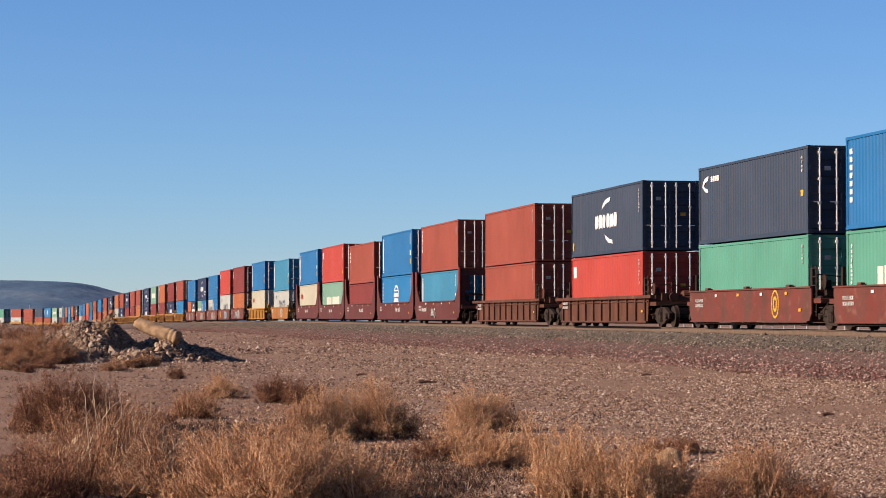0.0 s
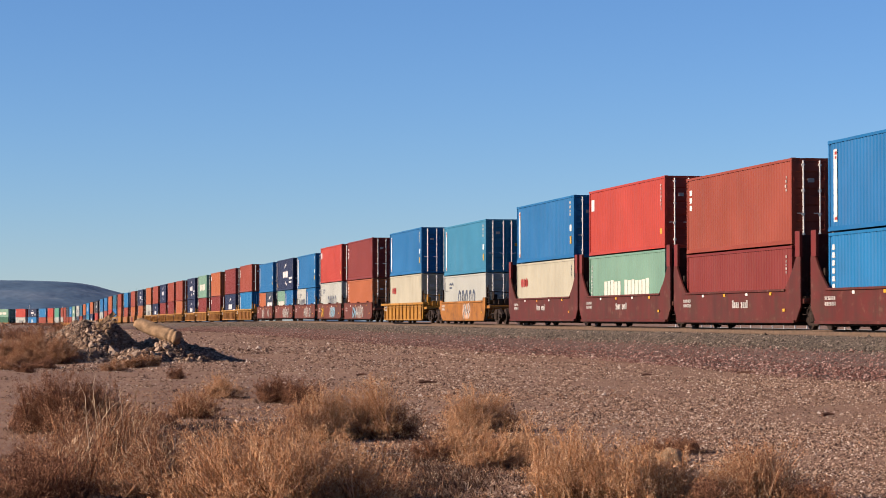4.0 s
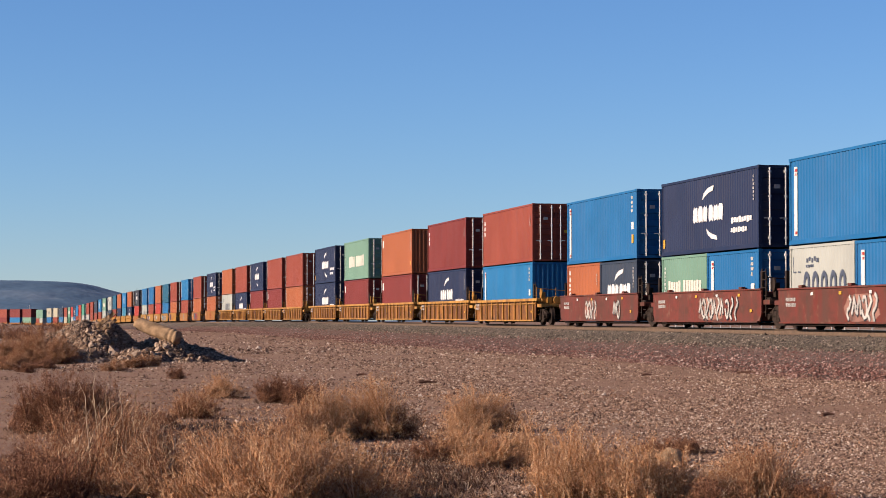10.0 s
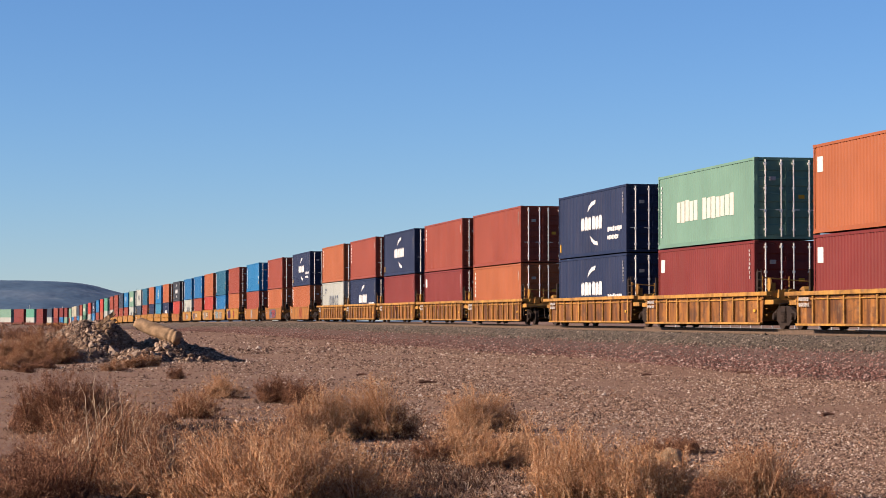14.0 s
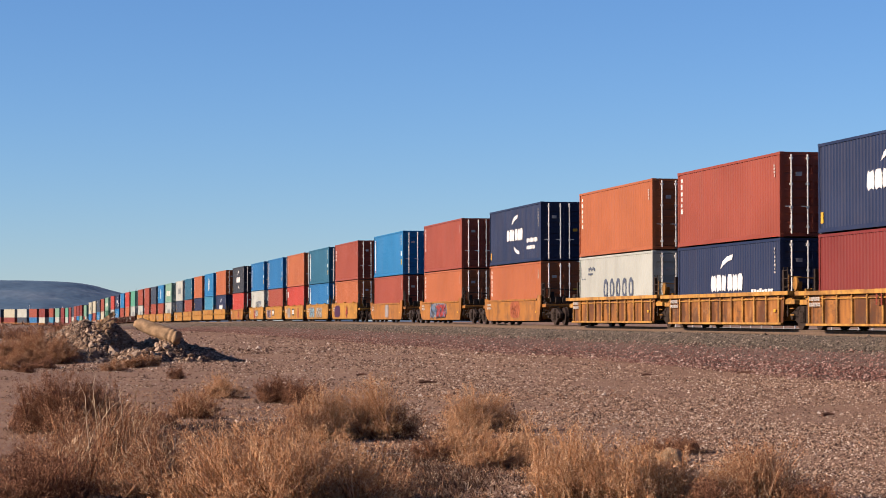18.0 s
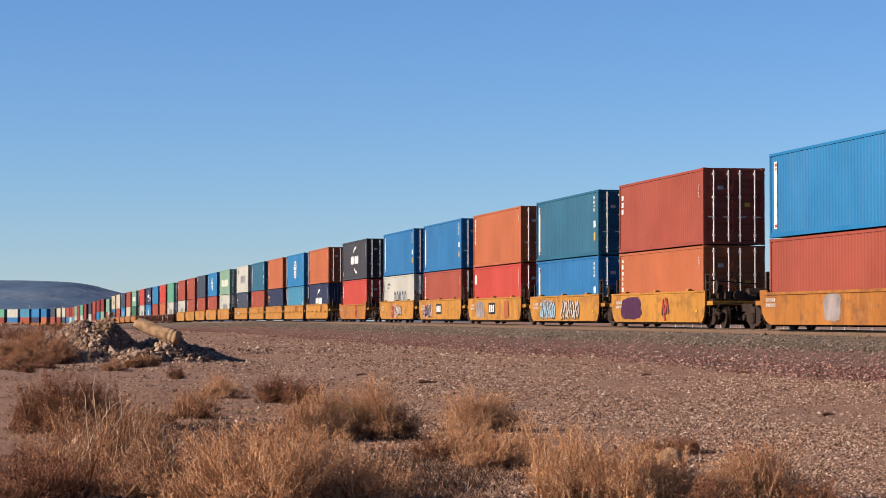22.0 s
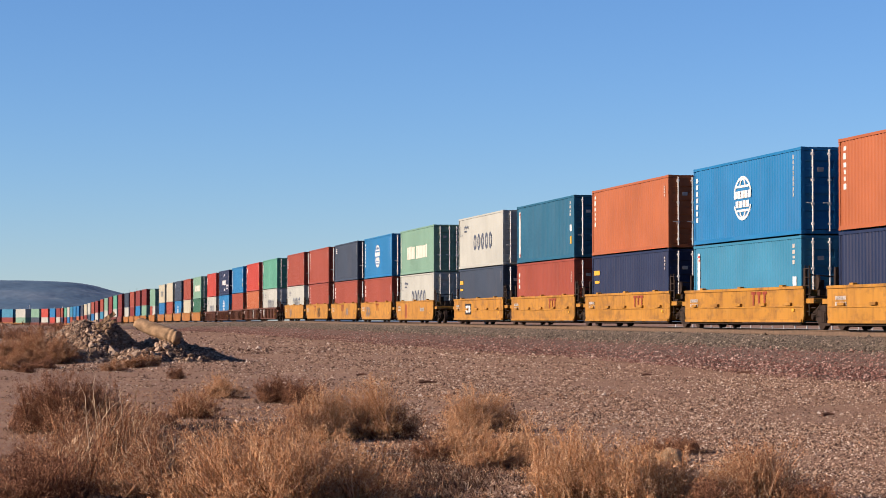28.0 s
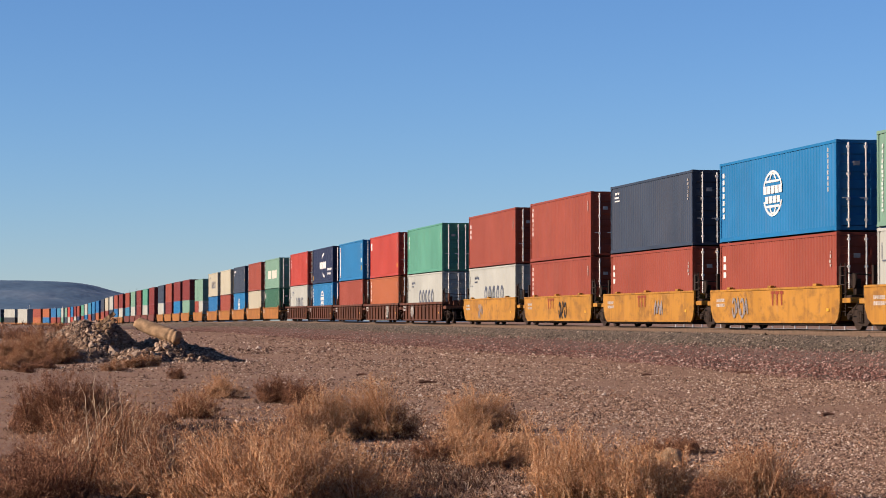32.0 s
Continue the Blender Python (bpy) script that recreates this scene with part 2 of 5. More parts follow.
def on_track(s, lateral=0.0):
    """Place and heading on the track; lateral is to the left, towards the camera's side."""
    if s < 0:
        x, y, h = _x[0] - math.sin(THETA) * s, _y[0] + math.cos(THETA) * s, THETA
    else:
        x, y, h = float(np.interp(s, _s, _x)), float(np.interp(s, _s, _y)), bend(s)
    z = float(np.mean([rail_height(s + d) for d in (-16, -8, 0, 8, 16)]))
    return x - math.cos(h) * lateral, y - math.sin(h) * lateral, z, h


def smooth(a, b, v):
    u = min(1.0, max(0.0, (v - a) / (b - a)))
    return u * u * (3 - 2 * u)


def ground_height(x, y):
    s = max(-1000.0, min(2000.0, y * 1.02))
    base = rail_height(s) - 1.13 if y > 60 else 0.0
    if 0 < y < 900:
        lat = (float(np.interp(y, _y, _x)) - x) * 0.98
        base += 1.0 * smooth(10, 30, lat) * smooth(160, 330, y) * (1 - smooth(520, 800, y))
    near = 0.05 * noise.noise(Vector((x * 0.35, y * 0.35, 0))) + 0.10 * noise.noise(Vector((x * 0.09, y * 0.09, 3)))
    if 12 < y < 110 and abs(x) < 26:
        bare = smooth(0.02, 0.09, -x / y)
        near += (0.010 + 0.038 * bare) * noise.noise(Vector((x * 1.1, y * 0.55, 9))) + (0.006 + 0.016 * bare) * noise.noise(Vector((x * 3.1, y * 1.7, 4)))
    return base + near * (1 - smooth(120, 300, abs(y)))


# ---- mesh helpers ----
def box(bm, x0, x1, y0, y1, z0, z1):
    vs = [bm.verts.new((x, y, z)) for x in (x0, x1) for y in (y0, y1) for z in (z0, z1)]
    for f in ((0, 1, 3, 2), (4, 6, 7, 5), (0, 4, 5, 1), (2, 3, 7, 6), (0, 2, 6, 4), (1, 5, 7, 3)):
        bm.faces.new([vs[i] for i in f])
    return vs


def prism(bm, outline, y0, y1):
    """An outline of (x, z) pushed from y0 to y1."""
    a = [bm.verts.new((x, y0, z)) for x, z in outline]
    b = [bm.verts.new((x, y1, z)) for x, z in outline]
    n = len(a)
    bm.faces.new(a)
    bm.faces.new(b[::-1])
    for i in range(n):
        bm.faces.new((a[i], b[i], b[(i + 1) % n], a[(i + 1) % n]))


def tube(bm, a, b, r0, r1, n=8, caps=True):
    a, b = Vector(a), Vector(b)
    d = (b - a).normalized()
    u = d.orthogonal().normalized()
    w = d.cross(u)
    rings = []
    for p, r in ((a, r0), (b, r1)):
        rings.append([bm.verts.new(p + (u * math.cos(t) + w * math.sin(t)) * r) for t in [2 * math.pi * i / n for i in range(n)]])
    for i in range(n):
        bm.faces.new((rings[0][i], rings[0][(i + 1) % n], rings[1][(i + 1) % n], rings[1][i]))
    if caps:
        bm.faces.new(rings[0][::-1])
        bm.faces.new(rings[1])


def finish(bm, name, smooth_shade=False, fix=True):
    if fix:
        bmesh.ops.recalc_face_normals(bm, faces=bm.faces)
    me = bpy.data.meshes.new(name)
    bm.to_mesh(me)
    bm.free()
    if smooth_shade:
        for p in me.polygons:
            p.use_smooth = True
    me.materials.append(None)
    return me


def put(name, me, material, parent=None, at=None, label=""):
    """One mesh object; the material sits on the object, so that alike pieces share the mesh."""
    ob = new(name, me)
    if not me.materials:
        me.materials.append(None)
    ob.material_slots[0].link = "OBJECT"
    ob.material_slots[0].material = material
    if parent:
        ob.parent = parent
    if at is not None:
        ob.matrix_basis = at
    if label:
        ob["label"] = label
    return ob


def part(name, bm, material, parent, label=""):
    return put(name, finish(bm, name), material, parent, None, label)


def raw(name, verts, faces, material, parent=None):
    me = bpy.data.meshes.new(name)
    me.from_pydata(verts, [], faces)
    me.materials.append(None)
    return put(name, me, material, parent)


# ---- ground ----
def spread(fine, lo, hi, grow, step):
    """Grid lines: even steps inside fine, then growing outwards to lo and hi."""
    vals = list(np.arange(fine[0], fine[1] + step / 2, step))
    d = step
    while vals[-1] < hi:
        d *= grow
        vals.append(vals[-1] + d)
    d = step
    while vals[0] > lo:
        d *= grow
        vals.insert(0, vals[0] - d)
    return vals


def build_ground():
    xs = spread((-12, 14), -3500, 3500, 1.16, 0.25)
    ys = spread((15, 80), -1500, 4700, 1.10, 0.25)
    verts = [(x, y, ground_height(x, y)) for y in ys for x in xs]
    n = len(xs)
    faces = [(j * n + i, j * n + i + 1, (j + 1) * n + i + 1, (j + 1) * n + i) for j in range(len(ys) - 1) for i in range(n - 1)]
    ob = raw("ground", verts, faces, SOIL)
    for p in ob.data.polygons:
        p.use_smooth = True
    tagged(ob, "dry tan desert soil with scattered gravel", "ground", kind="structure")


def sweep(name, profile, s0, s1, step, material, closed=False):
    """A profile of (lateral, height above the rail's foot line) along the track; height None lies on the ground."""
    verts, faces = [], []
    ss = np.arange(s0, s1 + step / 2, step)
    n = len(profile)
    for s in ss:
        for lat, h in profile:
            x, y, z, _ = on_track(float(s), lat)
            verts.append((x, y, z + h if h is not None else min(z - 0.6, ground_height(x, y) - 0.06)))
    for j in range(len(ss) - 1):
        for i in range(n if closed else n - 1):
            k = (i + 1) % n
            faces.append((j * n + i, j * n + k, (j + 1) * n + k, (j + 1) * n + i))
    return raw(name, verts, faces, material)


def build_track():
    b = sweep("ballast", [(4.6, None), (3.1, -0.75), (2.9, -0.62), (1.95, -0.185), (1.70, -0.165), (1.40, -0.185), (1.25, -0.197), (-1.4, -0.197), (-1.75, -0.25), (-3.2, -0.75), (-4.8, None)], -700, 1500, 4.0, BALLAST)
    tagged(b, "grey crushed stone ballast under the track", "ballast", kind="structure")
    r = sweep("ballast_toe", [(5.8, None), (4.2, -0.93), (2.95, -0.60), (2.7, -0.72)], -300, 800, 3.0, REDBALLAST)
    tagged(r, "reddish crushed stone at the foot of the ballast", "ballast", kind="structure")
    for lat in (0.75, -0.75):
        prof = [(lat + 0.07, -0.18), (lat + 0.07, -0.165), (lat + 0.012, -0.15), (lat + 0.012, -0.045), (lat + 0.036, -0.03), (lat + 0.036, 0.0),
                (lat - 0.036, 0.0), (lat - 0.036, -0.03), (lat - 0.012, -0.045), (lat - 0.012, -0.15), (lat - 0.07, -0.165), (lat - 0.07, -0.18)]
        rail = sweep("rail", prof, -700, 1500, 4.0, RAILM, True)
        tagged(rail, "rusty steel rail on the ballast", "rail", "rails of the track", "structure")


def build_ties():
    """The nearest ties as single pieces; the rest joined."""
    bm = bmesh.new()
    box(bm, -0.12, 0.12, -1.30, 1.30, -0.36, -0.185)
    bmesh.ops.bevel(bm, geom=list(bm.edges), offset=0.015, segments=1, affect="EDGES")
    me = finish(bm, "tie")
    bed = new("track_bed")
    tagged(bed, "row of weathered wooden ties in the ballast", "ties", kind="structure")
    for i in range(120):
        x, y, z, h = on_track(58 + 0.6 * i)
        put("tie", me, TIEM, bed, pose(x, y, z, 0, 0, 90 + math.degrees(h)))
    verts, faces = [], []
    for i in range(-250, 500):
        if 0 <= i < 120:
            continue
        x, y, z, h = on_track(58 + 0.6 * i)
        m = pose(x, y, z, 0, 0, 90 + math.degrees(h))
        b = len(verts)
        verts += [tuple(m @ Vector((px, py, pz))) for px in (-0.12, 0.12) for py in (-1.3, 1.3) for pz in (-0.36, -0.185)]
        faces += [tuple(b + k for k in f) for f in ((0, 1, 3, 2), (4, 6, 7, 5), (0, 4, 5, 1), (2, 3, 7, 6), (0, 2, 6, 4), (1, 5, 7, 3))]
    tagged(raw("tie_row", verts, faces, TIEM, bed), kind="stuff")


build_ground()
build_track()
build_ties()

# ---- containers ----
LONG, SHORT, HIGH, LOW, WIDE = 12.192, 6.058, 2.896, 2.591, 2.438
MESH = {}


def cached(key, make):
    if key not in MESH:
        MESH[key] = make()
    return MESH[key]


def corrugated(bm, x0, x1, z0, z1, y_out, depth, sign, pitch=0.278):
    """A wall of pressed steel along x: flat crest, slope, flat trough, slope."""
    n = max(2, round((x1 - x0) / pitch))
    w = (x1 - x0) / n
    pts = []
    for i in range(n):
        a = x0 + i * w
        pts += [(a, 0), (a + 0.30 * w, 0), (a + 0.5 * w, 1), (a + 0.80 * w, 1)]
    pts.append((x1, 0))
    lo = [bm.verts.new((x, sign * (y_out - depth * k), z0)) for x, k in pts]
    hi = [bm.verts.new((x, sign * (y_out - depth * k), z1)) for x, k in pts]
    for i in range(len(pts) - 1):
        bm.faces.new((lo[i], lo[i + 1], hi[i + 1], hi[i]))


def side_mesh(length, height, sign):
    bm = bmesh.new()
    corrugated(bm, -length / 2 + 0.10, length / 2 - 0.10, 0.15, height - 0.09, WIDE / 2 - 0.028, 0.025, sign)
    return finish(bm, "side_wall", fix=False)


def end_mesh(height):
    """The blank end, corrugated across."""
    bm = bmesh.new()
    corrugated(bm, -WIDE / 2 + 0.10, WIDE / 2 - 0.10, 0.15, height - 0.09, 0, 0.045, 1, 0.25)
    bmesh.ops.rotate(bm, verts=bm.verts, cent=(0, 0, 0), matrix=Matrix.Rotation(radians(90), 3, "Z"))
    return finish(bm, "end_wall", fix=False)


def frame_mesh(length, height):
    bm = bmesh.new()
    hx, hy = length / 2, WIDE / 2
    for sx in (-1, 1):
        for sy in (-1, 1):
            box(bm, *sorted((sx * (hx - 0.012), sx * (hx - 0.13))), *sorted((sy * (hy - 0.012), sy * (hy - 0.13))), 0.12, height - 0.12)
        box(bm, *sorted((sx * (hx - 0.02), sx * (hx - 0.12))), -hy + 0.10, hy - 0.10, 0.02, 0.15)
        box(bm, *sorted((sx * (hx - 0.02), sx * (hx - 0.12))), -hy + 0.10, hy - 0.10, height - 0.12, height - 0.01)
    for sy in (-1, 1):
        box(bm, -hx + 0.12, hx - 0.12, *sorted((sy * (hy - 0.006), sy * (hy - 0.07))), 0.02, 0.16)
        box(bm, -hx + 0.12, hx - 0.12, *sorted((sy * (hy - 0.008), sy * (hy - 0.07))), height - 0.10, height - 0.012)
    box(bm, -hx + 0.1, hx - 0.1, -hy + 0.06, hy - 0.06, 0.06, 0.12)
    return finish(bm, "frame")


def roof_mesh(length, height):
    bm = bmesh.new()
    n = int(length / 0.4)
    lo = -length / 2 + 0.1
    w = (length - 0.2) / n
    rows = []
    for i in range(n):
        for u, z in ((0.0, 0.0), (0.45, 0.0), (0.5, -0.02), (0.95, -0.02)):
            rows.append((lo + (i + u) * w, height - 0.018 + z))
    rows.append((-lo, height - 0.018))
    a = [bm.verts.new((x, -WIDE / 2 + 0.05, z)) for x, z in rows]
    b = [bm.verts.new((x, WIDE / 2 - 0.05, z)) for x, z in rows]
    for i in range(len(rows) - 1):
        bm.faces.new((a[i], a[i + 1], b[i + 1], b[i]))
    return finish(bm, "roof")


def casting_mesh():
    bm = bmesh.new()
    box(bm, -0.089, 0.089, -0.081, 0.081, -0.059, 0.059)
    bmesh.ops.bevel(bm, geom=list(bm.edges), offset=0.012, segments=1, affect="EDGES")
    return finish(bm, "corner_casting")


def door_mesh(height):
    """One door leaf seen from -x: a stiffened panel with three swaged bands."""
    bm = bmesh.new()
    w = WIDE / 2 - 0.14
    prof = [(0.17, 0.0)]
    for z in (0.5, 1.05, 1.6, 2.15):
        z = z * height / 2.896
        prof += [(z, 0.0), (z + 0.05, 0.036), (z + 0.25, 0.036), (z + 0.30, 0.0)]
    prof.append((height - 0.13, 0.0))
    for u in range(len(prof) - 1):
        (z0, d0), (z1, d1) = prof[u], prof[u + 1]
        v = [bm.verts.new((d, y, z)) for d, y, z in ((d0, 0.0, z0), (d0, w, z0), (d1, w, z1), (d1, 0.0, z1))]
        bm.faces.new(v[::-1])
    box(bm, 0.037, 0.06, 0.0, w, 0.17, height - 0.13)
    box(bm, -0.012, 0.05, -0.004, 0.05, 0.16, height - 0.12)
    box(bm, -0.012, 0.05, w - 0.05, w, 0.16, height - 0.12)
    for k in (0.25, 0.5, 0.75):
        box(bm, -0.03, 0.02, w - 0.01, w + 0.05, height * k - 0.09, height * k + 0.09)
    return finish(bm, "door")


def rod_mesh(height):
    bm = bmesh.new()
    tube(bm, (0, 0, 0.10), (0, 0, height - 0.09), 0.026, 0.026, 8)
    for k in (0.12, 0.35, 0.62, 0.92):
        box(bm, -0.02, 0.045, -0.05, 0.05, height * k - 0.035, height * k + 0.035)
    box(bm, -0.032, -0.01, -0.02, 0.22, 1.025, 1.05)
    return finish(bm, "locking_rod")


def plates(specs, y=WIDE / 2 - 0.026):
    """Flat marks on the sunlit side: (x, z, width, height) each."""
    bm = bmesh.new()
    for x, z, w, h in specs:
        box(bm, x - w / 2, x + w / 2, y, y + 0.004, z - h / 2, z + h / 2)
    return bm


def ring(bm, x, z, rx, rz, t, a0=0.0, a1=360.0, n=18, y=WIDE / 2 - 0.026):
    """A flat arc of stroke t."""
    pts = []
    for i in range(n + 1):
        a = radians(a0 + (a1 - a0) * i / n)
        pts.append((math.cos(a), math.sin(a)))
    out = [[bm.verts.new((x + c * (rx + e), yy, z + s * (rz + e))) for c, s in pts] for yy in (y, y + 0.004) for e in (-t / 2, t / 2)]
    for i in range(n):
        bm.faces.new((out[2][i], out[2][i + 1], out[3][i + 1], out[3][i]))
        bm.faces.new((out[0][i], out[1][i], out[1][i + 1], out[0][i + 1]))
        bm.faces.new((out[1][i], out[3][i], out[3][i + 1], out[1][i + 1]))
        bm.faces.new((out[0][i], out[0][i + 1], out[2][i + 1], out[2][i]))


def swoosh(bm, x, z, w, h, y=WIDE / 2 - 0.026):
    """A leaning leaf-shaped stroke."""
    pts = [(-0.5, -0.5), (-0.32, 0.05), (0.0, 0.36), (0.5, 0.5), (0.42, 0.12), (0.1, 0.02), (-0.2, -0.2)]
    prism(bm, [(x - px * w, z + pz * h) for px, pz in pts], y, y + 0.004)


def code_column(rng, x, z0, z1, size, wide=1.0):
    out, z = [], z1
    while z > z0:
        h = size * rng.uniform(0.7, 1.2)
        out.append((x + rng.uniform(-0.03, 0.03), z - h / 2, size * wide * rng.uniform(0.6, 1.2), h * 0.8))
        z -= h * 1.25
    return out


def mark_mesh(style, length, height):
    """Marks of one livery: a list of (name, mesh, material, label)."""
    rng = random.Random(style + str(length))
    e = length / 2
    top = height
    out = []

    def add(name, bm, mat, label):
        out.append((name, finish(bm, name), FADED if name == "code_marking" and mat == WHITE else mat, label))

    ids = code_column(rng, -e + 0.62, top * 0.56, top - 0.3, 0.115)
    if style == "stripe":
        add("stripe", plates([(e - 0.62, top / 2, 0.30, top - 0.6)]), WHITE, "tall white stripe")
        bm = plates([(e - 0.66, top - 0.42, 0.2, 0.10), (e - 0.66, top - 0.56, 0.14, 0.08), (e - 0.66, 0.40, 0.2, 0.10)], WIDE / 2 - 0.021)
        add("logo", bm, REDMARK, "small red badge on the stripe")
        add("code_marking", plates(code_column(rng, -e + 0.8, top - 0.95, top - 0.25, 0.15, 1.6)), WHITE, "")
        add("notice", plates([(-e + 0.72, top * 0.48, 0.36, 0.30)]), WHITE, "white notice plate")
        add("warning_label", plates([(-e + 0.72, top * 0.29, 0.28, 0.36)]), YELMARK, "yellow warning label")
    elif style in ("blocks", "emblem"):
        for i, (x, w) in enumerate(((1.50, 0.30), (0.86, 0.30), (0.24, 0.27), (-0.46, 0.28), (-1.06, 0.28), (-1.66, 0.30))):
            bm = bmesh.new()
            lean, z = (0.06, 0.10, -0.09, 0.05, 0.08, -0.07)[i], top * 0.5
            prism(bm, [(x + w, z - 0.17), (x + w - 0.03, z + 0.20), (x + w - 0.14, z + 0.32), (x + lean, z + 0.24 + 0.08 * (i % 2)), (x - w + 0.10, z + 0.31), (x - w, z + 0.16),
                       (x - w + 0.05 - lean * 0.5, z - 0.30), (x - lean, z - 0.24), (x + w - 0.12, z - 0.31)], WIDE / 2 - 0.026, WIDE / 2 - 0.022)
            add("logo_block", bm, WHITE, "")
        for x, z, w, h in ((-0.10, top * 0.77, 1.5, 0.50), (-0.55, top * 0.23, 1.4, -0.46)):
            bm = bmesh.new()
            swoosh(bm, x, z, w, h)
            add("logo_stroke", bm, WHITE, "white curved stroke")
        if style == "blocks" and height == HIGH and length == LONG:
            bm = plates([(-3.05 - i * 0.30, top * 0.37 + 0.02 * (i % 2), 0.25, 0.17 + 0.05 * (i % 3 == 0)) for i in range(8)] + [(-3.0 - i * 0.27, top * 0.25, 0.22, 0.15 + 0.05 * (i % 2)) for i in range(7)])
            add("slogan", bm, WHITE, "two short rows of white marks")
        if height == HIGH and length == LONG:
            add("warning_label", plates([(e - 0.32, top * 0.17, 0.22, 0.36)]), YELMARK, "yellow warning label")
        add("code_marking", plates(ids[:7]), WHITE, "")
    elif style == "ovals":
        k = 1.0 if length == LONG else 0.8
        for i in range(5):
            bm = bmesh.new()
            x = (1.75 - i * 1.04) * k - (0.3 if length == LONG else 0)
            ring(bm, x, top * 0.49, 0.27 * k, 0.36, 0.19)
            add("logo_stroke", bm, BLUEGREY, "")
        add("code_marking", plates([(e - 1.70 - i * 0.24, top * 0.80 + 0.05 * (i % 2), 0.18, 0.14) for i in range(5)] + [(e - 1.65 - i * 0.2, top * 0.73, 0.15, 0.09) for i in range(4)]
                                   + [(e - 0.35, top * 0.76, 0.06, 0.5), (e - 0.5, top * 0.66, 0.3, 0.05), (e - 0.9, top * 0.66, 0.2, 0.05)]), BLUEGREY, "")
    elif style == "globe":
        bm = bmesh.new()
        x, z = 0.15, top * 0.52
        for a0 in (20, 200):
            ring(bm, x, z, 0.98, 0.74, 0.10, a0, a0 + 140)
            ring(bm, x, z, 0.40, 0.70, 0.09, a0 + 20, a0 + 120)
        for dz, rx in ((0.42, 0.72), (-0.44, 0.68)):
            box(bm, x - rx, x + rx, WIDE / 2 - 0.026, WIDE / 2 - 0.022, z + dz - 0.04, z + dz + 0.04)
        add("globe_logo", bm, WHITE, "white globe outline")
        for i in range(5):
            add("logo_block", plates([(x + 0.80 - i * 0.40, z + 0.13, 0.33, 0.27)], WIDE / 2 - 0.020), WHITE, "")
        for i in range(4):
            add("logo_block", plates([(x + 0.60 - i * 0.40, z - 0.21, 0.32, 0.24)], WIDE / 2 - 0.020), WHITE, "")
        add("name_column", plates([(e - 0.42, top * 0.84 - i * 0.25, 0.22, 0.17) for i in range(7)]), WHITE, "vertical row of white marks")
        add("code_marking", plates([(-e + 0.8, top * 0.90 - i * 0.18, 0.1, 0.14) for i in range(8)]), WHITE, "")
    elif style == "column":
        bm = plates(code_column(rng, e - 0.52, top * 0.42, top - 0.25, 0.21, 1.1))
        add("name_column", bm, WHITE, "vertical row of white marks")
        add("code_marking", plates(ids[1:5]), WHITE, "")
    elif style == "patch":
        add("logo_plate", plates([(e - 0.62, top * 0.77, 0.52, 0.50)]), WHITE, "white square emblem")
        add("code_marking", plates(ids), WHITE, "")
        add("warning_label", plates([(-e + 0.60, top * 0.24, 0.30, 0.22)]), YELMARK, "yellow warning label")
    elif style == "slabs":
        step = 0.56 if length == LONG else 0.34
        for i in (0, 1, 2, 3, 4, 6, 7, 8, 9, 10, 11, 12):
            add("logo_block", plates([((5.8 - i) * step, top * 0.47 + rng.uniform(-.02, .02), step * 0.82, rng.uniform(0.74, 0.84))]), CREAMMARK, "")
        add("name_column", plates(code_column(rng, e - 0.42, 0.5, top - 0.4, 0.12)), WHITE, "")
    elif style == "eagle":
        for z, w, h in ((0.80, 0.8, 0.45), (0.72, 0.7, -0.35)):
            bm = bmesh.new()
            swoosh(bm, e - 0.8, top * z, w, h)
            add("logo_stroke", bm, WHITE, "white wing-like stroke")
        add("name_marking", plates([(e - 1.6 - i * 0.26, top * 0.83, 0.2, 0.2) for i in range(4)]), WHITE, "")
        add("code_marking", plates(ids[:4]), WHITE, "")
        add("warning_label", plates([(-e + 0.62, top * 0.47, 0.24, 0.20)]), YELMARK, "yellow warning label")
    elif style == "crown":
        add("logo", plates([(e - 1.0, top * 0.82, 0.75, 0.07), (e - 1.25, top * 0.88, 0.24, 0.09), (e - 0.85, top * 0.88, 0.3, 0.10), (e - 1.05, top * 0.77, 0.8, 0.05)]), WHITE, "small white emblem")
        add("code_marking", plates(ids[:6]), WHITE, "")
    elif style == "rings":
        for x in (e - 1.15, e - 1.68, e - 2.2):
            bm = bmesh.new()
            ring(bm, x, top * 0.66, 0.15, 0.15, 0.15)
            add("logo_stroke", bm, REDMARK, "")
        add("code_marking", plates(ids[:4]), BLUEGREY, "")
    elif style == "badge":
        add("badge", plates([(e - 0.8, top * 0.74, 0.95, 0.20), (e - 0.85, top * 0.60, 0.8, 0.12)]), YELMARK, "yellow badge")
        add("code_marking", plates(ids[:4]), WHITE, "")
    elif style == "plain":
        add("code_marking", plates(ids[:5]), WHITE, "")
    elif style == "bars":
        add("name_column", plates([(e - 0.52, top * (0.8 - 0.1 * i), 0.28, 0.2) for i in range(3)]), WHITE, "")
        add("code_marking", plates(ids[2:6]), WHITE, "")
    return out


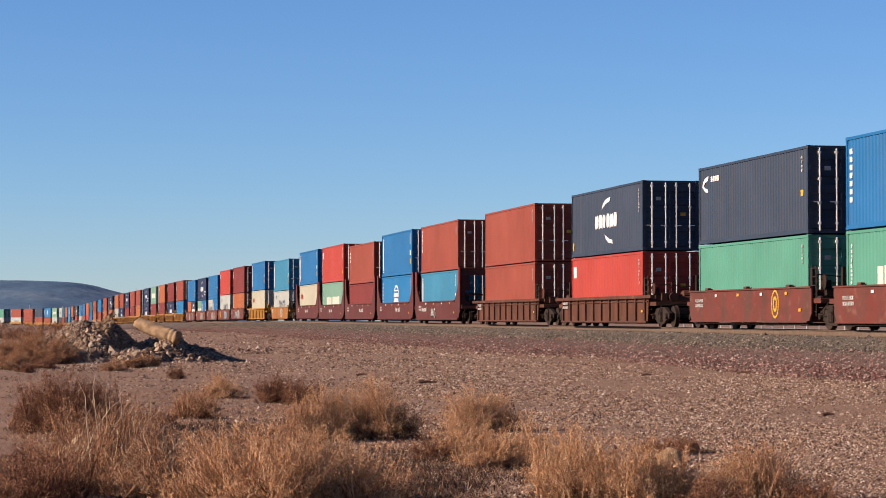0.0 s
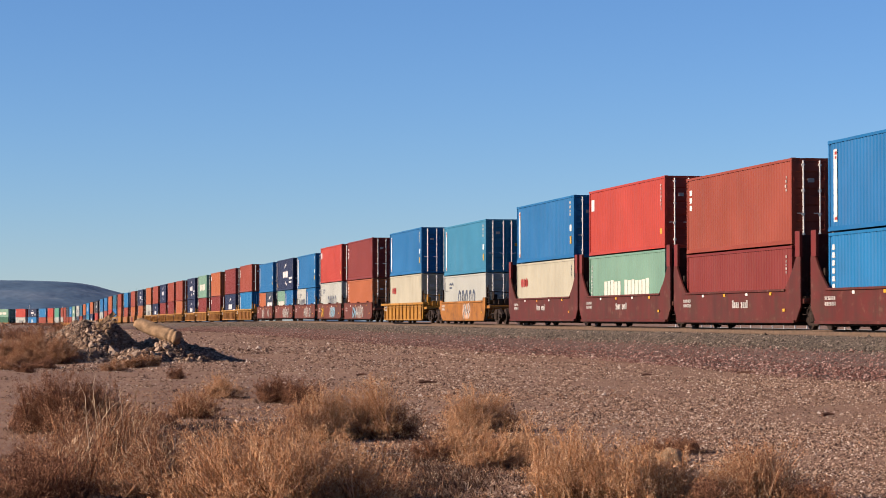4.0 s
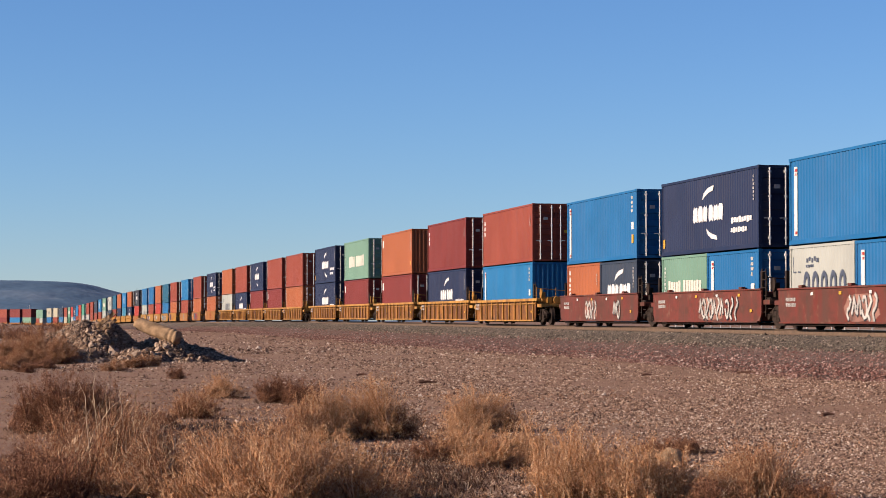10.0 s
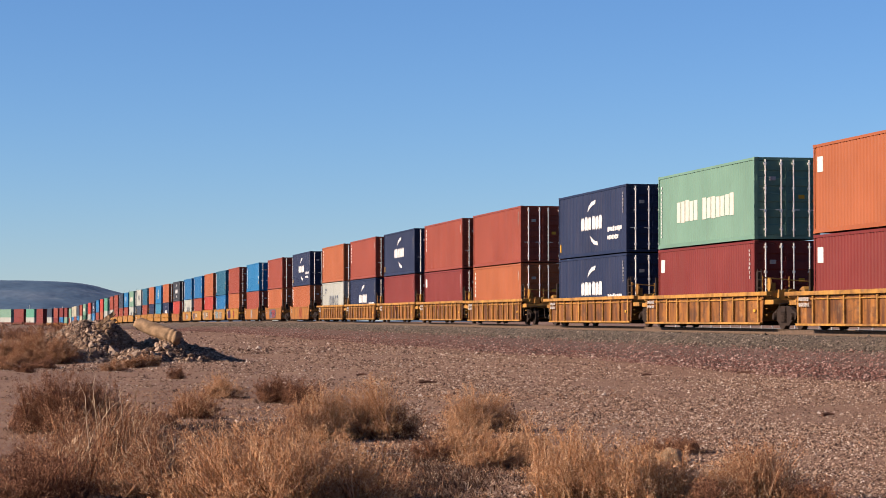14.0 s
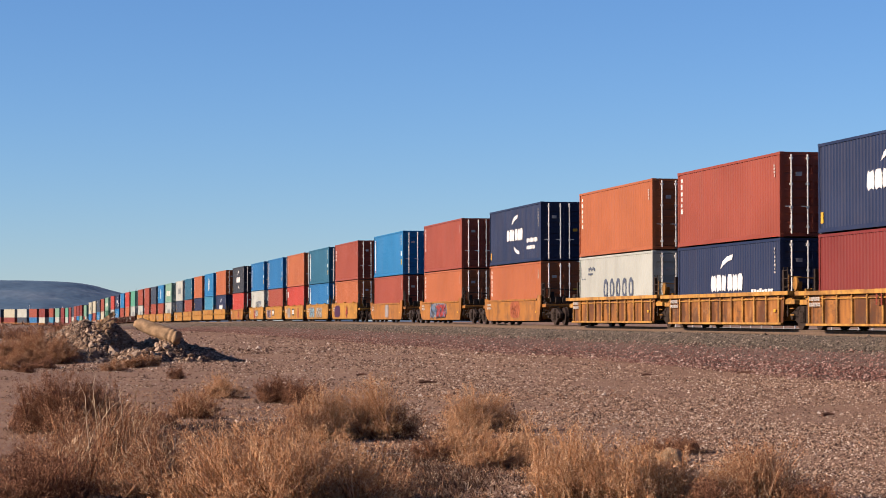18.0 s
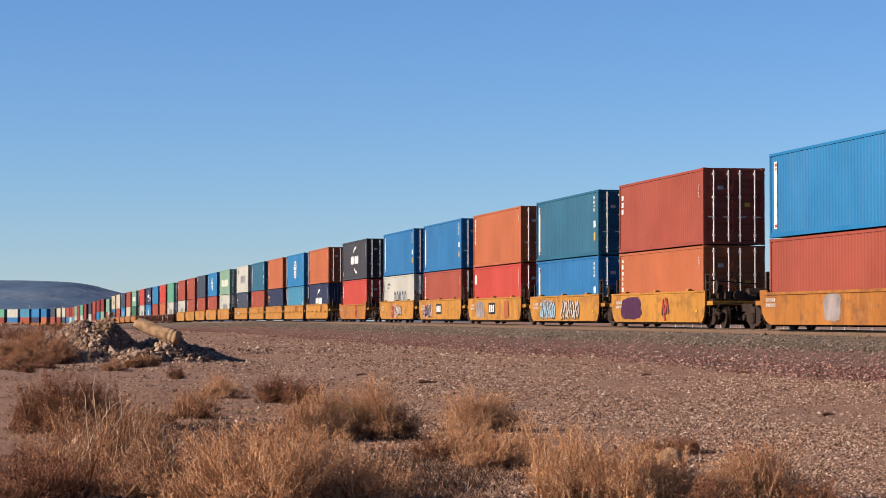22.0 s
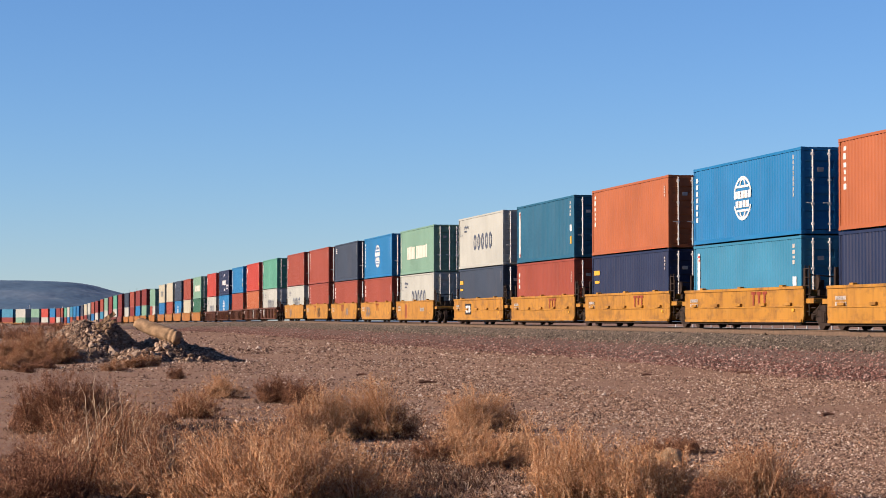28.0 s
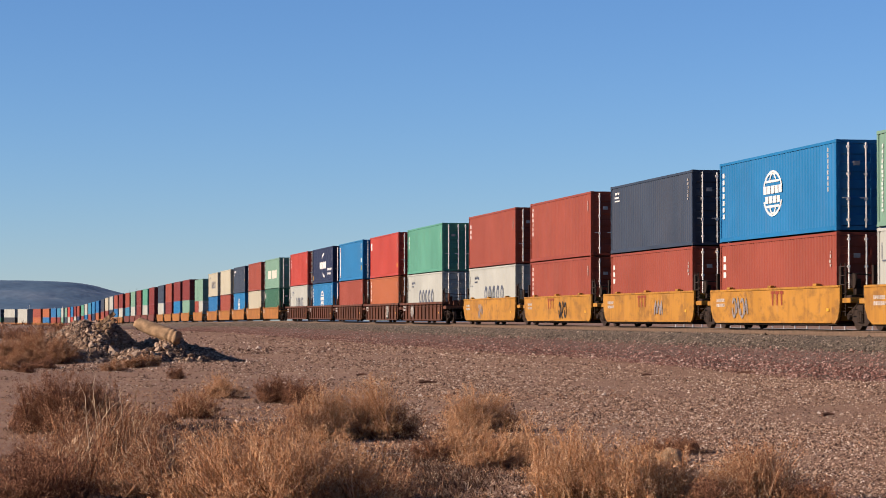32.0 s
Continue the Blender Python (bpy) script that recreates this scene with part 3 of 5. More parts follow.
WORDS = {"red": "bright red", "rust": "rust-red", "brick": "dark red", "orange": "orange", "navy": "navy blue", "slate": "slate grey-blue",
         "charcoal": "dark grey", "blue": "blue", "azure": "bright blue", "teal": "teal blue", "sky": "light blue", "mint": "pale green",
         "jade": "green", "cream": "cream", "white": "off-white", "pine": "dark green"}
MARKWORDS = {"stripe": "with a tall white stripe", "blocks": "with white block marks", "emblem": "with a white curved emblem", "ovals": "with rounded grey-blue marks", "globe": "with a white globe",
             "column": "with white marks down one end", "patch": "with a white square emblem", "slabs": "with broad white blocks",
             "eagle": "with a small white emblem", "crown": "with a small white emblem", "rings": "with red rounded marks", "badge": "with a yellow badge",
             "plain": "with small white codes", "bars": "with small white bars"}


def container(spec, length, height, upper, near):
    """spec: colour:style, with ! for a blank end towards the camera."""
    blank = spec.endswith("!")
    colour, _, style = spec.rstrip("!").partition(":")
    style = style or "plain"
    mat = PAINT[colour]
    root = new("shipping_container")
    size = "long" if length == LONG else "short"
    tagged(root, f"{WORDS[colour]} {size} container {MARKWORDS[style]}, {'on top' if upper else 'in a car'}",
           "shipping container", "containers on the train")
    key = (length, height)
    put("side_wall", cached(("sl",) + key, lambda: side_mesh(length, height, 1)), mat, root)
    put("side_wall", cached(("sr",) + key, lambda: side_mesh(length, height, -1)), mat, root)
    put("roof", cached(("ro",) + key, lambda: roof_mesh(length, height)), mat, root)
    put("frame", cached(("fr",) + key, lambda: frame_mesh(length, height)), mat, root)
    em = cached(("en", height), lambda: end_mesh(height))
    put("end_wall", em, mat, root, pose(length / 2 - 0.016, 0, 0, 0, 0, 180))
    if blank:
        put("end_wall", em, mat, root, pose(-length / 2 + 0.016, 0, 0))
    else:
        dm = cached(("do", height), lambda: door_mesh(height))
        rm = cached(("rd", height), lambda: rod_mesh(height))
        for sy in (1, -1):
            m = pose(-length / 2 + 0.035, 0.006 * sy, 0)
            if sy < 0:
                m = m @ Matrix.Scale(-1, 4, (0, 1, 0))
            d = put("door", dm, mat, root, m)
            if near:
                for y in (0.22, 0.80):
                    put("locking_rod", rm, ROD, d, pose(-0.055, y, 0), "galvanised locking rod")
                put("sign_plate", cached("splate", sign_plate), FADED if sy > 0 else YELMARK, d, pose(-0.016, 0.52, height * (0.74 if sy > 0 else 0.52)), "small plate" if sy > 0 else "yellow plate")
    if near:
        cm = cached("casting", casting_mesh)
        for sx in (-1, 1):
            for sy in (-1, 1):
                for z in (0.059, height - 0.059):
                    put("corner_casting", cm, mat, root, pose(sx * (length / 2 - 0.089), sy * (WIDE / 2 - 0.081), z))
    if near:
        for name, me, mm, label in cached(("mk", style) + key, lambda: mark_mesh(style, length, height)):
            m = put(name, me, mm, root, None, label)
            if name in ("code_marking", "name_column", "slogan", "name_marking", "logo", "badge"):
                m["kind"] = "stuff"
    return root


def sign_plate():
    bm = bmesh.new()
    box(bm, -0.006, 0.0, -0.11, 0.11, -0.07, 0.07)
    return finish(bm, "sign_plate")


# ---- well cars ----
def sill_mesh(kind, half):
    """The web of one side of the well, at y = 0 outwards."""
    bm = bmesh.new()
    if kind == "rib":
        prism(bm, [(-half + 0.9, 0.18), (half - 0.9, 0.18), (half - 0.75, 1.16), (-half + 0.75, 1.16)], 0.0, 0.04)
    elif kind == "tall":
        prism(bm, [(-half + 0.5, 0.24), (half - 0.5, 0.24), (half, 0.75), (half, 2.4), (half - 0.42, 2.4), (half - 0.72, 2.05), (half - 1.05, 1.75),
                   (half - 1.6, 1.36), (-half + 1.6, 1.36), (-half + 1.05, 1.75), (-half + 0.72, 2.05), (-half + 0.42, 2.4), (-half, 2.4), (-half, 0.75)], 0.0, 0.06)
    elif kind == "slope":
        prism(bm, [(-half + 1.0, 0.20), (half - 1.7, 0.20), (half - 1.25, 0.34), (half - 0.9, 0.60), (half - 0.72, 0.95), (half - 0.65, 1.38), (half - 1.3, 1.38),
                   (half - 1.4, 1.30), (-half + 1.4, 1.30), (-half + 1.3, 1.46), (-half + 0.65, 1.46), (-half + 0.65, 0.95), (-half + 0.85, 0.5)], 0.0, 0.07)
    elif kind == "tub":
        prism(bm, [(-half + 1.0, 0.22), (half - 1.25, 0.22), (half - 0.85, 0.40), (half - 0.62, 0.72), (half - 0.56, 1.05), (half - 0.56, 1.42), (-half + 0.56, 1.42),
                   (-half + 0.56, 1.0), (-half + 0.62, 0.60), (-half + 0.76, 0.36)], 0.0, 0.07)
    elif kind == "ledge":
        prism(bm, [(-half + 0.75, 0.24), (half - 0.75, 0.24), (half - 0.6, 0.5), (half - 0.6, 1.44), (-half + 0.6, 1.44), (-half + 0.6, 0.5)], 0.0, 0.06)
    else:
        prism(bm, [(-half + 0.8, 0.26), (half - 0.8, 0.26), (half - 0.55, 0.55), (half - 0.55, 1.42), (-half + 0.55, 1.42), (-half + 0.55, 0.55)], 0.0, 0.06)
    return finish(bm, "side_sill")


CHORDS = {"rib": ((0.0, -0.02, 0.19, 1.163, 1.30), (0.9, 0.041, 0.13, 0.175, 0.25), (0.8, 0.041, 0.10, 1.02, 1.065)), "tall": ((1.5, 0.061, 0.12, 1.28, 1.357), (0.5, 0.061, 0.13, 0.22, 0.32)),
          "slope": ((1.4, 0.071, 0.12, 1.20, 1.297),), "tub": ((0.62, 0.071, 0.10, 1.345, 1.417), (1.3, 0.071, 0.10, 0.225, 0.28)), "ledge": ((0.6, 0.061, 0.10, 1.34, 1.437), (0.75, 0.061, 0.12, 0.243, 0.34), (0.7, 0.061, 0.085, 0.735, 0.785)),
          "flat": ((0.55, 0.061, 0.11, 1.36, 1.417), (0.8, 0.061, 0.14, 0.24, 0.30))}


def one_box(*dims):
    bm = bmesh.new()
    box(bm, *dims)
    bmesh.ops.bevel(bm, geom=list(bm.edges), offset=0.01, segments=1, affect="EDGES")
    return finish(bm, "piece")


def end_frame_mesh():
    """The portal over the end of a tall car: two posts, a top beam, a low step and braces."""
    bm = bmesh.new()
    for sy in (-1, 1):
        box(bm, -0.10, 0.10, *sorted((sy * 0.98, sy * 1.25)), 1.03, 2.80)
        prism(bm, [(-0.05, 1.9), (0.05, 1.9), (0.05, 2.8), (-0.05, 2.8)], *sorted((sy * 0.72, sy * 0.98)))
    box(bm, -0.11, 0.11, -1.25, 1.25, 2.80, 3.12)
    box(bm, -0.12, 0.12, -0.98, 0.98, 1.03, 1.30)
    box(bm, -0.05, 0.05, -0.98, 0.98, 1.62, 1.72)
    tube(bm, (0, 0.3, 1.3), (0, 0.3, 1.65), 0.05, 0.05, 8)
    return finish(bm, "end_frame")


def frame_side_mesh():
    """A cast bogie side frame with its spring window."""
    bm = bmesh.new()
    prism(bm, [(-1.15, 0.36), (-0.75, 0.30), (-0.45, 0.14), (0.45, 0.14), (0.75, 0.30), (1.15, 0.36), (1.2, 0.56), (0.85, 0.66), (0.5, 0.80), (-0.5, 0.80), (-0.85, 0.66), (-1.2, 0.56)], -0.07, 0.07)
    box(bm, -0.22, 0.22, 0.07, 0.12, 0.24, 0.62)
    for x in (-0.9, 0.9):
        tube(bm, (x, 0.05, 0.44), (x, 0.17, 0.44), 0.13, 0.11, 10)
    for x in (-0.13, 0.0, 0.13):
        tube(bm, (x, 0.13, 0.26), (x, 0.13, 0.58), 0.05, 0.05, 8)
    return finish(bm, "side_frame")


def wheel_mesh():
    bm = bmesh.new()
    tube(bm, (0, -0.065, 0), (0, 0.065, 0), 0.42, 0.42, 24)
    tube(bm, (0, -0.095, 0), (0, -0.066, 0), 0.45, 0.45, 24)
    tube(bm, (0, 0.065, 0), (0, 0.10, 0), 0.10, 0.10, 12)
    return finish(bm, "wheel")


def axle_mesh():
    bm = bmesh.new()
    tube(bm, (0, -0.95, 0), (0, 0.95, 0), 0.075, 0.075, 8)
    return finish(bm, "axle")


def bogie(root, x, near):
    sf = cached("sf", frame_side_mesh)
    wm = cached("wm", wheel_mesh)
    for y, turn in ((0.98, 0), (-0.98, 180)):
        put("side_frame", sf, BOGIE, root, pose(x, y, 0, 0, 0, turn))
    for dx in (-0.9, 0.9):
        if near:
            put("axle", cached("ax", axle_mesh), BOGIE, root, pose(x + dx, 0, 0.42))
        for y, turn in ((0.75, 0), (-0.75, 180)):
            put("wheel", wm, WHEELM, root, pose(x + dx, y, 0.42, 0, 0, turn))
    if near:
        put("bolster", cached("bol", lambda: one_box(-0.2, 0.2, -1.1, 1.1, 0.5, 0.78)), BOGIE, root, pose(x, 0, 0))


def ladder_mesh():
    bm = bmesh.new()
    for x in (-0.2, 0.2):
        tube(bm, (x, 0, 0.45), (x, 0, 2.1), 0.022, 0.022, 6)
    for i in range(6):
        tube(bm, (-0.2, 0, 0.6 + i * 0.28), (0.2, 0, 0.6 + i * 0.28), 0.016, 0.016, 6)
    return finish(bm, "ladder")


def brake_mesh():
    bm = bmesh.new()
    box(bm, -0.12, 0.12, -0.2, 0.2, 1.12, 1.35)
    tube(bm, (0.0, 0.2, 1.55), (0.0, 0.26, 1.55), 0.24, 0.24, 14)
    box(bm, -0.06, 0.06, 0.02, 0.2, 1.3, 1.62)
    for y in (-1.35, -0.55, 0.42):
        tube(bm, (0.16, y, 1.0), (0.16, y, 1.95 - 0.2 * abs(y)), 0.024, 0.024, 6)
    tube(bm, (0.16, -1.35, 1.66), (0.16, 0.42, 1.80), 0.022, 0.022, 6)
    tube(bm, (-0.25, -1.2, 1.14), (-0.25, -0.4, 1.14), 0.13, 0.13, 10)
    box(bm, -0.42, 0.30, 0.22, 0.46, 1.02, 1.10)
    box(bm, -0.30, -0.05, -0.25, -0.02, 1.02, 1.38)
    for z in (0.5, 0.72, 0.94):
        tube(bm, (-0.5, 0.46, z), (-0.12, 0.46, z), 0.018, 0.018, 6)
    tube(bm, (-0.6, -0.2, 0.72), (0.5, 0.3, 0.55), 0.03, 0.03, 6)
    return finish(bm, "hand_brake")


def squiggle(rng, width, height, stroke):
    """A sprayed scrawl: bent strokes of even width, flat on the side."""
    bm = bmesh.new()
    n = max(3, int(width / 0.42))
    for i in range(n):
        x0 = -width / 2 + (i + 0.5) * width / n
        pts = []
        kind = rng.randrange(3)
        for j in range(9):
            u = j / 8
            if kind == 0:
                px, pz = x0 + 0.16 * math.sin(u * 6.3), (u - 0.5) * height
            elif kind == 1:
                px, pz = x0 + 0.2 * math.cos(u * 5.6 + 0.6), 0.42 * height * math.sin(u * 5.6 + 0.6)
            else:
                px, pz = x0 + (u - 0.5) * 0.4, height * (0.42 - abs(u - 0.5) * 1.6 * (0.8 + 0.2 * (j % 2)))
            pts.append((px + rng.uniform(-.03, .03), pz + rng.uniform(-.04, .04)))
        y = 0.0012 * i
        prev = None
        for j, (px, pz) in enumerate(pts):
            q = pts[min(j + 1, 8)]
            p = pts[max(j - 1, 0)]
            dx, dz = q[0] - p[0], q[1] - p[1]
            ln = math.hypot(dx, dz) or 1
            nx, nz = -dz / ln * stroke / 2, dx / ln * stroke / 2
            cur = [bm.verts.new((px + s * nx, y + e, pz + s * nz)) for s in (1, -1) for e in (0, 0.003)]
            if prev:
                bm.faces.new((prev[1], cur[1], cur[3], prev[3]))
                bm.faces.new((prev[0], prev[1], cur[1], cur[0]))
                bm.faces.new((prev[2], cur[2], cur[3], prev[3]))
            prev = cur
    return finish(bm, "graffiti")


def spray_patch(rng, width, height):
    bm = bmesh.new()
    n = 22
    pts = [(width / 2 * math.copysign(abs(math.cos(2 * math.pi * i / n)) ** 0.6, math.cos(2 * math.pi * i / n)) * rng.uniform(0.85, 1.05),
            height / 2 * math.copysign(abs(math.sin(2 * math.pi * i / n)) ** 0.6, math.sin(2 * math.pi * i / n)) * rng.uniform(0.85, 1.05)) for i in range(n)]
    prism(bm, pts, -0.004, 0.0)
    return finish(bm, "graffiti")


CARWORDS = {"redcar": "oxide-red", "tallcar": "maroon", "browncar": "rusty brown", "ribcar": "ochre-orange", "ambercar": "amber", "yellowcar": "yellow"}


def well_car(kind, paint_name, pitch, first, last, single, near, art=""):
    """One unit of a well car, its origin at rail height in the middle."""
    root = new("well_car")
    shape = {"rib": "with ribbed sides", "tall": "with tall ends", "slope": "with sloping sides", "ledge": "with ledged sides", "tub": "with smooth sides", "flat": "with plain sides"}[kind]
    tagged(root, f"{CARWORDS[paint_name]} well car {shape}{' and graffiti' if art else ''}, on the rails", "well car", "cars of the train")
    mat = CAR[paint_name]
    half = min(pitch / 2 - 0.35, 8.2 if kind == "rib" else 7.35)
    sm = cached(("sill", kind, round(half, 2)), lambda: sill_mesh(kind, half))
    for y, turn in ((1.30, 0), (-1.30, 180)):
        m = pose(0, y, 0)
        if turn:
            m = m @ Matrix.Scale(-1, 4, (0, 1, 0))
        s = put("side_sill", sm, CAR["ribweb"] if (kind, paint_name) == ("rib", "ribcar") else mat, root, m)
        for k, (inset, y0, y1, z0, z1) in enumerate(CHORDS[kind] if near else CHORDS[kind][:1]):
            ch = cached(("chord", kind, k, round(half, 2)), lambda: one_box(-half + inset, half - inset, y0, y1, z0, z1))
            put(("top_chord", "bottom_chord", "middle_chord")[k], ch, mat, s)
        if kind == "rib" and near:
            rib = cached("rib", lambda: one_box(-0.05, 0.05, 0.04, 0.125, 0.253, 1.155))
            n = 11
            for i in range(n):
                put("rib", rib, mat, s, pose(-half + 1.15 + i * (2 * half - 2.3) / (n - 1), 0, 0))
        if kind in ("ledge", "flat", "tub") and near and not turn:
            lug = cached("lug", lambda: one_box(-0.28, 0.28, 0.06, 0.16, 0.80, 0.90))
            if kind == "ledge":
                for i in range(5):
                    put("ledge", lug, mat, s, pose(-half + 2.0 + i * (2 * half - 4.0) / 4, 0, 0))
            clip = cached("clip", lambda: one_box(-0.16, 0.16, -0.05, 0.10, 1.42, 1.50))
            for i in range(3):
                put("guide_clip", clip, mat, s, pose(-half + 2.8 + i * (2 * half - 5.6) / 2, 0, 0))
    fl = cached(("floor", round(half, 1)), lambda: one_box(-6.3, 6.3, -1.29, 1.29, 0.17, 0.223))
    put("well_floor", fl, BOGIE, root)
    beam = cached("beam", lambda: one_box(-0.06, 0.06, -1.25, 1.25, 0.135, 0.169))
    if near:
        for i in range(4):
            put("cross_beam", beam, BOGIE, root, pose(-5.4 + 3.6 * i, 0, 0))
    for sx in (-1, 1):
        pl = cached(("plat", round(half, 1)), lambda: one_box(6.32, half + 0.1, -1.28, 1.28, 0.86, 1.02))
        put("end_platform", pl, mat, root, pose(0, 0, 0, 0, 0, 0 if sx > 0 else 180))
        if near:
            post = cached("post", lambda: one_box(-0.06, 0.06, -0.06, 0.06, 1.0, 2.02))
            for sy in (-1, 1):
                put("guide_post", post, BOGIE, root, pose(sx * 6.42, sy * 1.18, 0, 0, 0, 0), "dark steel guide post")
            bh = cached("bulkhead", lambda: one_box(-0.05, 0.05, -1.15, 1.15, 0.3, 1.32))
            put("bulkhead", bh, mat, root, pose(sx * 6.28, 0, 0))
            if kind == "tall":
                pan = cached("panel", lambda: one_box(-0.22, 0.22, -0.05, 0.06, 2.40, 3.25))
                ead = cached("endframe", end_frame_mesh)
                for sy in (-1, 1):
                    put("end_panel", pan, PAINT["brick"], root, pose(sx * (half - 0.28), sy * 1.31, 0))
                put("end_frame", ead, mat, root, pose(sx * (half - 0.28), 0, 0))
    if near:
        put("ladder", cached("ladder", ladder_mesh), BOGIE, root, pose(-6.75, 1.24, 0), "black steel ladder")
        gear = mat if kind == "rib" else BOGIE
        put("hand_brake", cached("brake", brake_mesh), gear, root, pose(-7.0, 0.75, 0))
        put("brake_cylinder", cached("cyl", cylinder_mesh), gear, root, pose(-7.0, 0.25, 0))
        put("air_reservoir", cached("tank", tank_mesh), gear, root, pose(-6.95, -0.55, 0))
        put("walkway_grate", cached("grate", grate_mesh), gear, root, pose(-7.15, 0.0, 0))
        put("uncoupling_lever", cached("lever", lever_mesh), BOGIE, root, pose(-half - 0.12, 0, 0))
        put("air_hose", cached("hose", hose_mesh), BOGIE, root, pose(-half - 0.1, 0.35, 0))
        put("coupling", cached("coupling", lambda: one_box(-0.8, 0.8, -0.16, 0.16, 0.62, 0.9)), BOGIE, root, pose(-pitch / 2, 0, 0))
        put("reporting_stencil", cached("repmarks", report_mesh), FADED, root, pose(half - 1.9, 1.372 if kind != "rib" else 1.455, 0.0), "")["kind"] = "stuff"
        put("reflector", cached("reflector", lambda: one_box(-0.11, 0.11, 0.0, 0.012, 0, 0.10)), YELMARK, root, pose(-half + 1.6, 1.385, 0.60), "yellow reflector")
        if kind in ("flat", "tall"):
            for i in range(4):
                put("reflector", MESH["reflector"], (YELMARK, WHITE)[i % 2], root, pose(-half + 3.0 + i * 2.6, 1.372, 1.16), "small reflector plate")
    if single:
        for x in (-pitch / 2 + 1.75, pitch / 2 - 1.75):
            bogie(root, x, near)
    else:
        bogie(root, -pitch / 2 + (0.0 if not first else 1.5), near)
        if last:
            bogie(root, pitch / 2 - 1.2, near)
    rng = random.Random(art + kind + str(pitch))
    y = 1.372 if kind != "flat" else 1.362
    for k, item in enumerate(art.split()):
        what, xx, ww = item.split(",")
        col = {"w": CHALK, "p": PURPLE, "c": CYAN, "l": LILAC, "k": BLACKMARK, "r": REDMARK, "y": YELMARK, "b": STEELBLUE, "o": RUSTSPRAY, "g": GREYSPRAY}[what[0]]
        yy = (1.444 if kind == "rib" else y) + 0.010 * k + 0.005
        if what[1] == "s":
            state = rng.getstate()
            zc, hh = (0.74, 0.80) if kind != "tall" else (0.62, 0.66)
            if col not in (BLACKMARK, GREYSPRAY, RUSTSPRAY):
                put("graffiti_shadow", squiggle(rng, float(ww), hh, 0.19), BLACKMARK, root, pose(float(xx) - 0.03, yy, zc - 0.025), "dark edge of the scrawl")["kind"] = "stuff"
            if k == 0 and float(ww) >= 2.0 and kind in ("slope", "ledge", "flat", "tub"):
                put("graffiti", spray_patch(rng, float(ww) * 1.15, 0.92), (PEACH, DUSKY)[kind == "flat"], root, pose(float(xx), yy - 0.001, zc), "faint sprayed patch")
            rng.setstate(state)
            put("graffiti", squiggle(rng, float(ww), hh, 0.12), col, root, pose(float(xx), yy + 0.0045, zc), "sprayed scrawl")["kind"] = "stuff"
        elif what[1] == "b":
            put("graffiti", spray_patch(rng, float(ww), 0.95), col, root, pose(float(xx), yy + 0.004, 0.78), "sprayed patch")
        elif what[1] == "o":
            bm = bmesh.new()
            ring(bm, float(xx), 0.86, float(ww), float(ww) * 1.25, 0.07, y=yy)
            ring(bm, float(xx), 0.86, float(ww) * 0.45, float(ww) * 0.6, 0.10, y=yy)
            part("emblem", bm, col, root, "round yellow emblem")
        elif what[1] == "m":
            n = 3
            bm = bmesh.new()
            for i in range(n):
                u = float(xx) + (i - 1) * -float(ww) / n
                box(bm, u - float(ww) / n * 0.40, u + float(ww) / n * 0.40, yy, yy + 0.005, 1.20, 1.30)
                box(bm, u - float(ww) / n * 0.14, u + float(ww) / n * 0.14, yy, yy + 0.005, 0.82, 1.197)
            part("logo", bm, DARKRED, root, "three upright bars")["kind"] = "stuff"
        elif what[1] == "n":
            bm = bmesh.new()
            for i in range(9):
                if i != 4:
                    u = float(xx) + (4 - i) * float(ww) / 9
                    box(bm, u - float(ww) / 26, u + float(ww) / 26, yy, yy + 0.004, 0.74, 0.95 if i % 4 else 1.02)
            part("name_marking", bm, FADED, root, "row of small white marks")["kind"] = "stuff"
        elif what[1] == "q":
            bm = bmesh.new()
            box(bm, float(xx) - float(ww) / 2, float(xx) + float(ww) / 2, yy, yy + 0.004, 0.55, 1.15)
            part("logo_plate", bm, BLACKMARK, root, "black plate")
            bm = bmesh.new()
            for i in range(3):
                u = float(xx) + (i - 1) * -float(ww) / 3.4
                box(bm, u - 0.17, u + 0.17, yy + 0.004, yy + 0.008, 0.66, 1.04)
            part("logo", bm, WHITE, root, "three white bars")["kind"] = "stuff"
    return root


def cylinder_mesh():
    bm = bmesh.new()
    tube(bm, (-0.4, 0, 1.22), (0.4, 0, 1.22), 0.19, 0.19, 12)
    box(bm, -0.12, 0.12, -0.12, 0.12, 1.0, 1.3)
    return finish(bm, "brake_cylinder")


def tank_mesh():
    bm = bmesh.new()
    tube(bm, (0, -0.5, 1.28), (0, 0.3, 1.28), 0.22, 0.22, 14)
    for y in (-0.58, 0.3):
        tube(bm, (0, y, 1.28), (0, y + 0.08, 1.28), 0.14 if y < 0 else 0.22, 0.22 if y < 0 else 0.14, 14)
    for y in (-0.35, 0.15):
        box(bm, -0.14, 0.14, y - 0.03, y + 0.03, 1.0, 1.12)
    return finish(bm, "air_reservoir")


def grate_mesh():
    bm = bmesh.new()
    for i in range(7):
        box(bm, -0.25, 0.25, -1.2 + 0.4 * i - 0.05, -1.2 + 0.4 * i + 0.05, 1.024, 1.055)
    for x in (-0.25, 0.2):
        box(bm, x, x + 0.05, -1.25, 1.25, 1.058, 1.085)
    return finish(bm, "walkway_grate")


